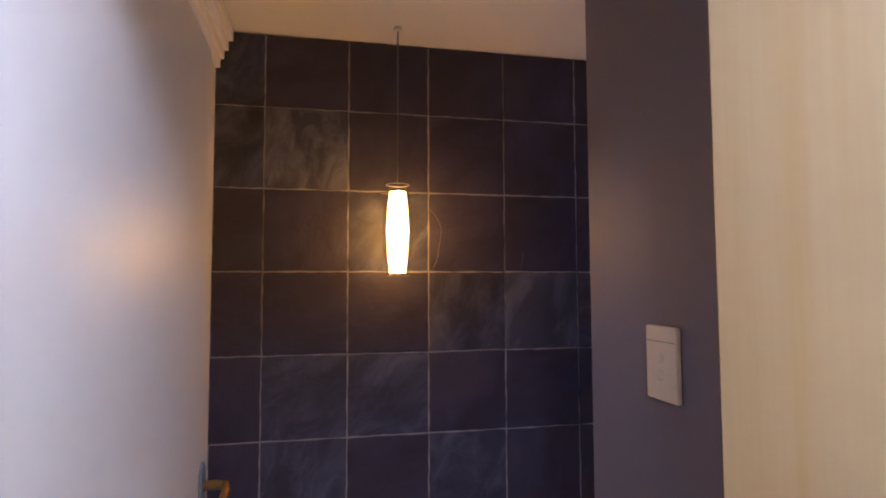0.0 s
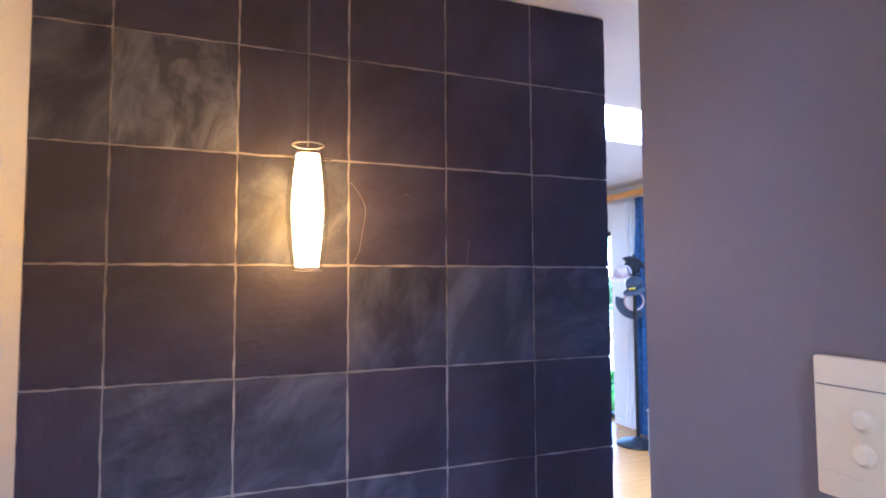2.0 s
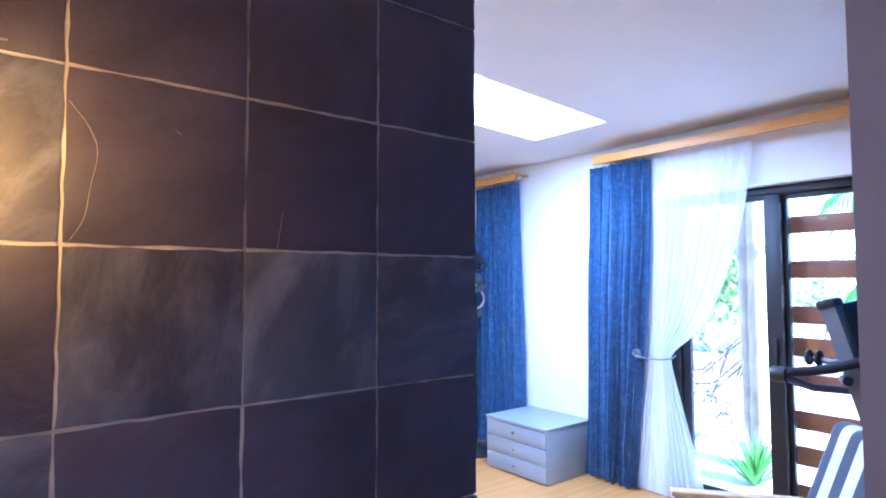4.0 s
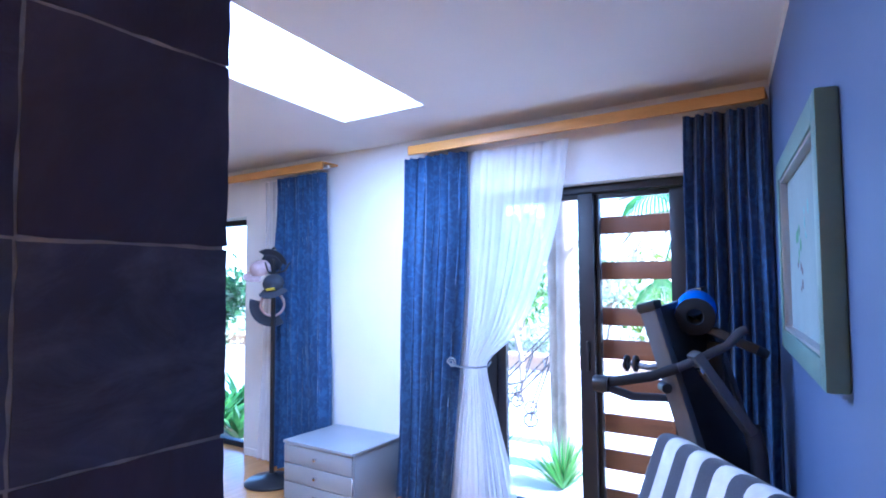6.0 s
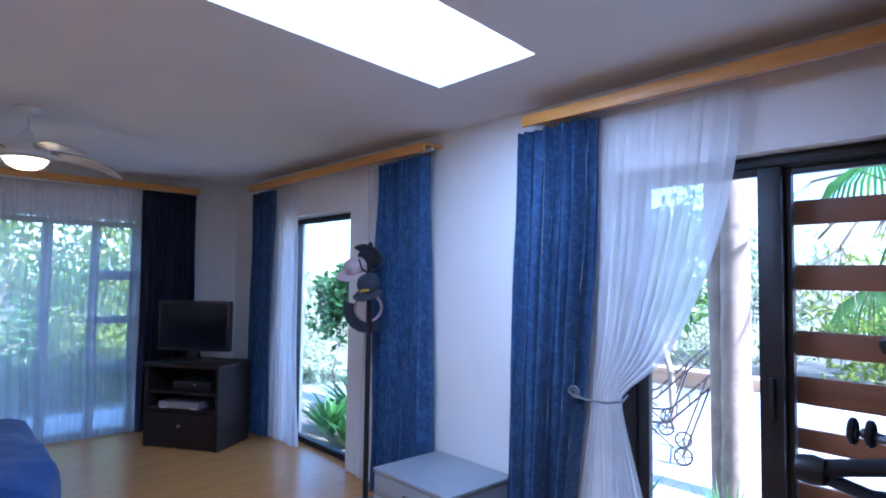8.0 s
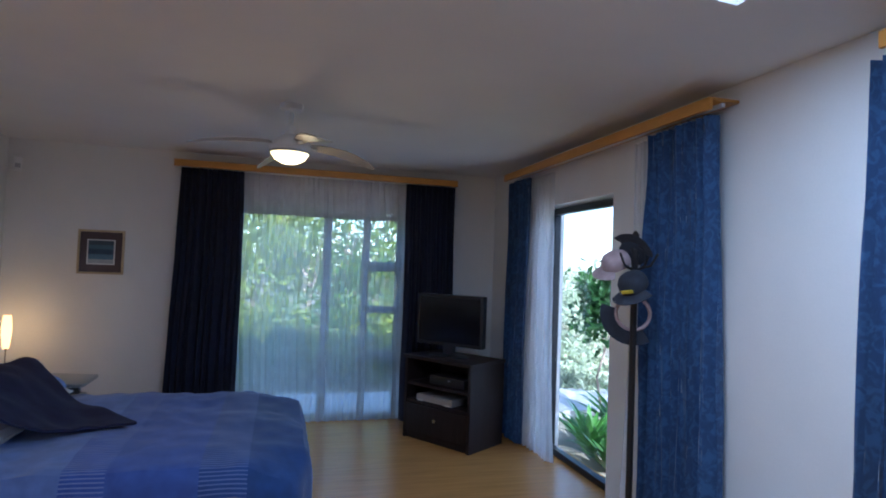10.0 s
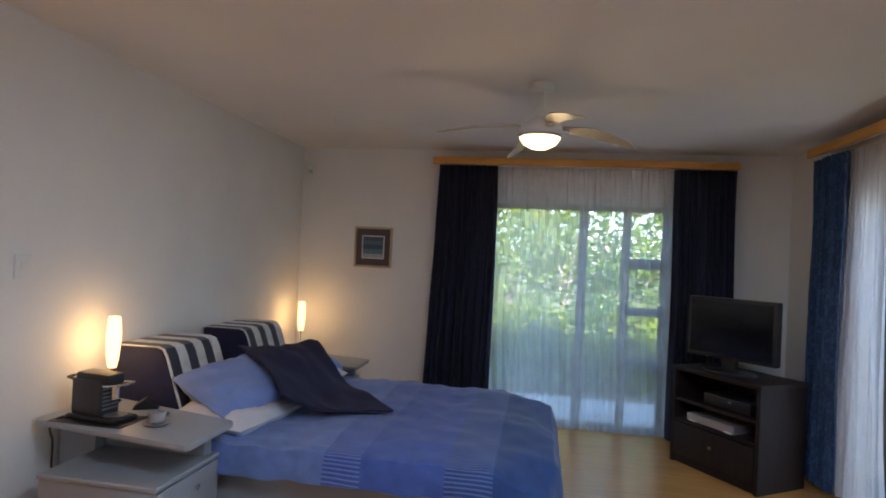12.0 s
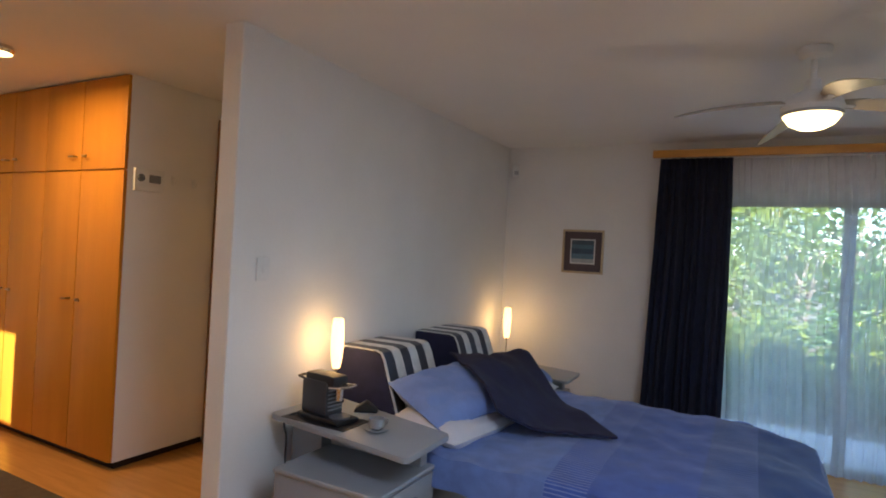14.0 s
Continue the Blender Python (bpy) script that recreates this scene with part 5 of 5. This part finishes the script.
tp("console_post", box(bmesh.new(), -0.03, 0.03, -0.03, 0.03, 0.05, 1.19, 0.008, pose(2.72, -0.74, 0)), BLACK)
tp("base_frame", box(bmesh.new(), 2.36, 2.98, -0.95, -0.90, 0.0, 0.05, 0.01), BLACK)
tp("base_frame", box(bmesh.new(), 2.36, 2.98, -0.52, -0.47, 0.0, 0.05, 0.01), BLACK)
tp("base_crossbar", box(bmesh.new(), 2.70, 2.78, -0.90, -0.52, 0.0, 0.10, 0.01), BLACK)
for y in (-0.40, -0.44):
    tp("transport_wheel", tube([(2.58 + 0.028 * math.cos(q * 0.3927), y, 1.09 + 0.028 * math.sin(q * 0.3927)) for q in range(17)], 0.010, 8), BLACK)
tp("wheel_bracket", tube([(2.58, -0.42, 1.09), (2.56, -0.50, 1.08), (2.52, -0.58, 1.10)], 0.014, 8), TMGREY)
FOAM = mat("bright_blue_foam", (0.02, 0.12, 0.60), 0.8, vary=0.12, scale=20, bump=0.3, fine=150)
ro = thing("foam_roll", look((2.625, -0.682, 1.318), (4.6, -0.40, 1.70)), "bright blue foam roll resting on the treadmill console", "foam roller")


def ring_rows(profile):
    return [[(r_ * math.cos(q * 0.19635), r_ * math.sin(q * 0.19635), z_) for q in range(33)] for r_, z_ in profile]


part("sleeve", sheet_mesh(ring_rows(((0.074, -0.080), (0.080, -0.076), (0.080, 0.074), (0.079, 0.0795)))), FOAM, ro)
part("core", sheet_mesh(ring_rows(((0.079, 0.0795), (0.074, 0.082), (0.034, 0.080), (0.030, 0.070), (0.030, -0.070), (0.034, -0.079), (0.074, -0.080)))), SOFT, ro, "dark hollow core of the roll")

# ---------------------------------------------------------------- outside
gr = bmesh.new()
t = bmesh.new()
bmesh.ops.create_grid(t, x_segments=1, y_segments=1, size=400)
join(gr, t, pose(0, 0, -0.13))
structure("ground", gr, EARTH, "bare garden ground reaching the horizon", "ground")
structure("patio", box(bmesh.new(), 3.43, 9.5, -4.0, 2.7, -0.128, -0.05), PAVING, "pale concrete patio outside the sliding door", "patio")
structure("terrace", box(bmesh.new(), -3.0, 5.5, 5.47, 6.6, -0.128, -0.04), PAVING, "pale concrete terrace outside the wide garden door", "patio")
rf = bmesh.new()
for poly in ([(-2.3, -4.6), (SKX0, -4.6), (SKX0, 5.47), (-2.3, 5.47)], [(SKX1, -4.6), (3.6, -4.6), (3.6, 5.47), (SKX1, 5.47)], [(SKX0, -4.6), (SKX1, -4.6), SE, SW], [NW, NE, (SKX1, 5.47), (SKX0, 5.47)],
             [(-5.0, -0.05), (-2.3, -0.05), (-2.3, 5.47), (-5.0, 5.47)]):
    slab(rf, poly, 2.4715, 2.5105)
structure("roof", rf, WPLASTIC, "flat roof over the rooms with the skylight opening", "roof")
gw = bmesh.new()
box(gw, 9.5, 9.75, -8, 14, -0.13, 0.06)
box(gw, 9.46, 9.79, -8, 14, 0.06, 0.13, 0.01)
structure("garden_wall", gw, STUCCO, "low sand-coloured stucco garden wall", "wall")


def leaves(n, spread, size, seed, shape="ball", curl=0.25):
    """Many small folded leaves scattered through a lumpy volume."""
    r = np.random.RandomState(seed)
    lumps = r.uniform(-1, 1, (14, 3)) * 0.6
    c_ = lumps[r.randint(0, 14, n)] + r.normal(0, 0.26, (n, 3))
    c_ = c_ * np.array(spread)
    verts, faces = [], []
    d = r.normal(0, 1, (n, 3))
    d[:, 2] -= 0.3
    d /= np.linalg.norm(d, axis=1)[:, None]
    s_ = np.cross(d, r.normal(0, 1, (n, 3)))
    s_ /= np.linalg.norm(s_, axis=1)[:, None]
    nn = np.cross(d, s_)
    L = size * r.uniform(0.6, 1.3, n)[:, None]
    base, tip = c_ - d * L, c_ + d * L
    l = c_ + s_ * L * 0.42 + nn * L * curl
    rr = c_ - s_ * L * 0.42 + nn * L * curl
    v = np.stack([base, l, tip, rr], 1).reshape(-1, 3)
    f = [(4 * i, 4 * i + 1, 4 * i + 2, 4 * i + 3) for i in range(n)]
    me = bpy.data.meshes.new("leaves")
    me.from_pydata(v.tolist(), [], f)
    return me


def tree(m, height, spread, n, size, seed, label, material, trunk_r=0.06, name="tree", category="tree", low=0.0):
    t = thing(name, m, label, category)
    r = random.Random(seed)
    tr = tube([(0, 0, 0), (r.uniform(-.1, .1), r.uniform(-.1, .1), height * 0.35), (r.uniform(-.15, .15), r.uniform(-.15, .15), height * 0.7), (0, 0, height)], trunk_r, 10, r_end=trunk_r * 0.4)
    for i in range(7):
        a, z0 = r.uniform(0, 6.3), height * r.uniform(0.45, 0.85)
        e = (spread[0] * 0.7 * math.cos(a), spread[1] * 0.7 * math.sin(a), height + spread[2] * r.uniform(-0.5, 0.6))
        tube([(0, 0, z0), (e[0] * 0.5, e[1] * 0.5, (z0 + e[2]) / 2 + 0.1), e], trunk_r * 0.45, 6, tr, trunk_r * 0.1)
    part("trunk", tr, BARK, t)
    me = leaves(n, spread, size, seed)
    me.materials.append(material)
    cr = new("crown", me)
    cr.parent = t
    cr.location = (0, 0, height + low)
    return t


def clump(m, n, length, width, seed, label, material, name="strap_plant", category="plant", droop=0.5):
    """A rosette of long bent strap leaves."""
    t = thing(name, m, label, category)
    r = random.Random(seed)
    bb = bmesh.new()
    for _ in range(n):
        a, tilt, ln = r.uniform(0, 6.3), r.uniform(0.15, 1.0), length * r.uniform(0.7, 1.15)
        rows = []
        for i in range(7):
            k = i / 6
            w = width * (1 - k) ** 0.6 * (0.55 + 0.9 * k * (1 - k) * 2)
            rad = ln * (math.sin(tilt) * k + droop * 0.35 * k * k)
            z = ln * (math.cos(tilt) * k - droop * 0.4 * k ** 3)
            p = Vector((rad * math.cos(a), rad * math.sin(a), max(z, 0.01)))
            sdv = Vector((-math.sin(a), math.cos(a), 0)) * w
            rows.append([p - sdv, p + Vector((0, 0, -0.3 * w)), p + sdv])
        join(bb, sheet_mesh(rows))
    part("leaf_tuft", bb, material, t)
    return t


tree(pose(4.57, 5.32, -0.13), 1.33, (0.40, 0.40, 0.46), 1000, 0.062, 21, "small round-headed dark green tree outside the window", LEAF, 0.016)
clump(pose(3.85, 4.35, -0.13), 46, 0.56, 0.05, 22, "broad strap-leaved green plant below the window", GRASS)
clump(pose(4.45, 4.75, -0.13), 44, 0.62, 0.05, 23, "strap-leaved green plant beside the window", GRASS)
clump(pose(3.75, 3.85, -0.13), 34, 0.45, 0.045, 26, "dark strap-leaved plant close under the window", LEAF)
clump(pose(4.0, 0.49, -0.06), 230, 0.46, 0.007, 24, "tuft of bright green strappy grass at the patio edge", GRASS, droop=0.25)
clump(pose(4.15, 1.12, -0.06), 30, 0.5, 0.02, 25, "small strap-leaved plant beside the sliding door", GRASS)
for i, (x, y, hgt, sp, n) in enumerate(((9.0, 13.0, 0.35, (1.6, 1.6, 0.4), 1800), (12.5, 12.0, 0.5, (1.8, 1.8, 0.5), 1800), (11.0, 17.0, 0.7, (2.6, 2.2, 0.7), 2000), (14.5, 20.0, 1.0, (3.0, 2.6, 1.0), 2000))):
    tree(pose(x, y, -0.13), hgt, sp, n, 0.13, 30 + i, "garden shrub beyond the window, bright haze put into its pale green", GLARELEAF, 0.06, "shrub", "shrub")
rnd = random.Random(61)
KINDS = (LEAFY, LEAF2, LEAFY, LEAFY)
for i in range(8):           # low planting along the terrace edge
    tree(pose(-0.9 + 0.58 * i, 8.7 + 0.7 * (i % 2) + rnd.uniform(-0.2, 0.2), -0.13), rnd.uniform(0.40, 0.70), (0.55, 0.42, 0.62), 1300, 0.058, 60 + i,
         "leafy green shrub at the edge of the terrace", KINDS[i % 4], 0.025, "shrub", "shrub", low=-0.05)
for i in range(7):           # ferny planting in the shade of the house
    tree(pose(-0.5 + 0.55 * i, 7.5 + rnd.uniform(-0.25, 0.35), -0.13), rnd.uniform(0.15, 0.35), (0.42, 0.36, 0.36), 600, 0.055, 120 + i,
         "low green shrub in the shade by the terrace", KINDS[(i + 1) % 3], 0.02, "shrub", "shrub")
for i in range(6):           # taller bushes behind
    tree(pose(-1.2 + 0.95 * i, 10.5 + rnd.uniform(-0.4, 0.5), -0.13), rnd.uniform(1.1, 1.7), (0.95, 0.7, 1.15), 1500, 0.062, 80 + i,
         "tall bright green bush behind the voile", KINDS[(i + 1) % 4], 0.045, "shrub", "shrub")
for i in range(5):           # trees that close the view
    tree(pose(-1.7 + 1.4 * i, 12.2 + rnd.uniform(-0.5, 1.0), -0.13), rnd.uniform(2.2, 3.0), (1.6, 1.1, 1.9), 1500, 0.10, 40 + i,
         "leafy green garden tree behind the voile", KINDS[(i + 2) % 4], 0.07)
for i, (x, y, hgt, sp) in enumerate(((7.6, 11.4, 0.25, (1.2, 1.1, 0.45)), (9.4, 13.6, 0.6, (1.5, 1.3, 0.8)), (5.3, 7.0, 0.10, (0.5, 0.6, 0.20)), (5.9, 8.3, 0.14, (0.6, 0.7, 0.25)), (6.6, 9.6, 0.12, (0.8, 0.8, 0.25)))):
    tree(pose(x, y, -0.13), hgt, sp, 1300, 0.075, 100 + i, "garden shrub beyond the window, sun glare put into its pale green", GLARELEAF, 0.03, "shrub", "shrub")
for i, (x, y, hgt) in enumerate(((12.0, 1.0, 1.0), (13.4, 3.2, 1.6), (11.6, 4.6, 0.8), (14.0, -0.6, 1.8), (12.4, -2.2, 1.1), (13.0, 6.6, 1.3))):
    tree(pose(x, y, -0.13), hgt, (1.3, 1.3, 1.15), 1300, 0.10, 140 + i, "sunlit leafy bush beyond the patio edging", GLARELEAF if i % 3 else LEAFY, 0.05, "shrub", "shrub")
tk = thing("palm_tree", pose(4.38, 0.585, -0.06), "rough pale palm trunk standing on the patio", "tree")
tr = bmesh.new()
rnd = random.Random(8)
prof = []
for i in range(40):
    z = i * 0.1
    prof.append((0.088 - 0.0004 * i + 0.002 * (i % 2) + 0.003 * math.sin(i * 1.7), z))
part("trunk", lathe(prof, 18, None, tr), BARK, tk)
fr = bmesh.new()
for i in range(14):
    a = i * 0.45
    rows_t = tube([(0, 0, 4.0), (0.5 * math.cos(a), 0.5 * math.sin(a), 4.3), (1.2 * math.cos(a), 1.2 * math.sin(a), 4.0), (1.6 * math.cos(a), 1.6 * math.sin(a), 3.3)], 0.015, 5, fr)
    for k in range(16):
        f = 0.25 + 0.75 * k / 15
        bx, bz = 1.6 * f, 4.0 + 0.9 * f - 1.6 * f * f
        for sgn in (-1, 1):
            p = Vector((bx * math.cos(a), bx * math.sin(a), bz))
            q = p + Vector((-sgn * math.sin(a) * 0.35 + 0.15 * math.cos(a), sgn * math.cos(a) * 0.35 + 0.15 * math.sin(a), -0.25))
            w = Vector((math.cos(a), math.sin(a), 0)) * 0.02
            join(fr, sheet_mesh([[p - w, p + w], [q, q + w * 0.2]]))
part("frond_crown", fr, GRASS, tk)


t2_ = thing("palm_tree", pose(4.45, 0.70, -0.06), "slender pale palm trunk beside the rougher one", "tree")
part("trunk", tube([(0, 0, 0), (0.03, 0.02, 1.2), (0.02, 0.06, 2.6), (0.0, 0.1, 4.2)], 0.062, 14, r_end=0.066), BARK, t2_)


t3_ = thing("fan_palm", pose(5.0, -0.2, -0.06), "fan palm with hanging leaves behind the slatted gate", "tree")
part("trunk", tube([(0, 0, 0), (0.03, 0.02, 0.9), (0.0, 0.0, 2.2)], 0.11, 14, r_end=0.09), BARK, t3_)
rnd = random.Random(15)
for i in range(11):
    a = i * 0.62 + rnd.uniform(-0.15, 0.15)
    ca, sa = math.cos(a), math.sin(a)
    r0, z0 = rnd.uniform(0.45, 0.65), rnd.uniform(1.55, 2.35)
    lf = tube([(0, 0, 2.1), (0.3 * ca, 0.3 * sa, 0.5 * (2.3 + z0)), (r0 * ca, r0 * sa, z0)], 0.010, 6)
    for k in range(0, 25, 1 if i % 4 == 1 else 2):
        b_ = (k - 12) * 0.11
        ln = 0.55 * (1 - 0.25 * abs(k - 12) / 12)
        p = Vector((r0 * ca, r0 * sa, z0))
        out_ = Vector((ca * math.cos(b_) - sa * math.sin(b_) * 0.9, sa * math.cos(b_) + ca * math.sin(b_) * 0.9, -0.75))
        side = Vector((-sa, ca, 0)) * 0.009
        q = p + out_.normalized() * ln * 0.6
        join(lf, sheet_mesh([[p - side * 0.4, p + side * 0.4], [q - side, q + side], [q + Vector((out_.x * 0.1, out_.y * 0.1, -ln * 0.45)), q + Vector((out_.x * 0.1, out_.y * 0.1, -ln * 0.45)) + side * 0.2]]))
    part("frond", lf, GRASS if i % 4 == 1 else STRAW, t3_, "" if i % 4 == 1 else "dry straw-coloured hanging frond")
tree(pose(6.6, 2.05, -0.06), 1.75, (0.55, 0.55, 0.75), 1500, 0.07, 71, "leafy green shrub on the far side of the patio", LEAF2, 0.04, "shrub", "shrub")


def lounger(m, label):
    t = thing("sun_lounger", m, label, "sun lounger", "sun loungers")
    for s_ in (-0.28, 0.28):
        part("side_rail", tube([(s_, -0.9, 0.34), (s_, 0.35, 0.34), (s_, 0.45, 0.36), (s_, 0.95, 0.86)], 0.010, 8), COPPER, t)
        part("leg", tube([(s_, -0.75, 0.34), (s_, -0.70, 0.02)], 0.009, 8), COPPER, t)
        part("strut", tube([(s_, 0.75, 0.65), (s_, 0.55, 0.08), (s_, 0.25, 0.34)], 0.010, 8), COPPER, t)
        wl = part("wheel", tube([(s_, 0.55 + 0.07 * math.cos(q * 0.3927), 0.08 + 0.07 * math.sin(q * 0.3927)) for q in range(17)], 0.009, 6), BLACK, t)
        for q in range(5):
            part("spoke", tube([(s_, 0.55, 0.08), (s_, 0.55 + 0.066 * math.cos(q * 1.257), 0.08 + 0.066 * math.sin(q * 1.257))], 0.006, 6), BLACK, wl)
    for y in (-0.9, 0.4):
        part("cross_bar", tube([(-0.28, y, 0.34), (0.28, y, 0.34)], 0.009, 8), COPPER, t)
    part("axle", tube([(-0.28, 0.55, 0.08), (0.28, 0.55, 0.08)], 0.008, 8), COPPER, t)
    for k in range(9):
        part("slat", box(bmesh.new(), -0.27, 0.27, -0.82 + 0.13 * k, -0.79 + 0.13 * k, 0.352, 0.362, 0.003), COPPER, t)
    for k in range(5):
        part("slat", tube([(-0.27, 0.5 + 0.1 * k, 0.42 + 0.1 * k), (0.27, 0.5 + 0.1 * k, 0.42 + 0.1 * k)], 0.008, 6), COPPER, t)
    return t


lounger(pose(5.5, 2.05, -0.05, 0, 0, 205), "metal framed sun lounger with wheels on the patio")
lounger(pose(6.3, 2.6, -0.05, 0, 0, 205), "metal framed sun lounger standing further out")

# ---------------------------------------------------------------- slate tiles, one by one
wall_slate = bpy.data.objects["wall_slate"]
xs = [-1.34, -1.125, -0.75, -0.375, 0.0, 0.375, 0.745]
zs = [-0.2454, 0.04, 0.412, 0.785, 1.157, 1.53, 1.903, 2.276, 2.612]
rnd = random.Random(12)
for i, (xa, xb) in enumerate(zip(xs, xs[1:])):
    for j_, (za, zb) in enumerate(zip(zs, zs[1:])):
        gap = 0.0034
        t = bmesh.new()
        nx = 9
        grid = []
        for q in range(nx + 1):
            row = []
            for p in range(nx + 1):
                ex = 0.0022 * rnd.uniform(-1, 1)
                ez = 0.0022 * rnd.uniform(-1, 1)
                x = xa + gap + (xb - xa - 2 * gap) * p / nx + (ex if q in (0, nx) or p in (0, nx) else 0)
                z = za + gap + (zb - za - 2 * gap) * q / nx + (ez if q in (0, nx) or p in (0, nx) else 0)
                edge = p in (0, nx) or q in (0, nx)
                row.append((x, 0.003 if edge else rnd.uniform(-0.001, 0.001), z))
            grid.append(row)
        s_ = sheet_mesh(grid)
        e = bmesh.ops.extrude_edge_only(s_, edges=[ed for ed in s_.edges if ed.is_boundary])
        bmesh.ops.translate(s_, vec=(0, 0.0085, 0), verts=[v for v in e["geom"] if isinstance(v, bmesh.types.BMVert)])
        bmesh.ops.recalc_face_normals(s_, faces=s_.faces)
        light = (i, j_) == (1, 6)
        s_.transform(LOBBY)
        faint = (i, j_) in ((2, 3), (3, 4), (2, 5), (1, 3), (4, 1), (5, 4), (1, 2), (3, 2), (0, 7), (0, 6))
        part("tile", s_, SLATE2 if light else SLATE4 if (i, j_) == (4, 4) else SLATE3 if faint else SLATE, wall_slate)
for run in ([(-0.336, 1.768), (-0.303, 1.727), (-0.287, 1.683), (-0.300, 1.62), (-0.307, 1.559), (-0.329, 1.522)], [(0.057, 1.60), (0.052, 1.56), (0.046, 1.52)], [(-0.162, 1.743), (-0.149, 1.735)]):
    for _ in range(2):
        run = [run[0]] + [(a[0] + (b[0] - a[0]) * w, a[1] + (b[1] - a[1]) * w) for a, b in zip(run, run[1:]) for w in (0.25, 0.75)] + [run[-1]]
    part("scratch", tube([(x, -0.2935, z) for x, z in run], 0.0005, 5), GROUT, wall_slate, "pale scratch across the slate")
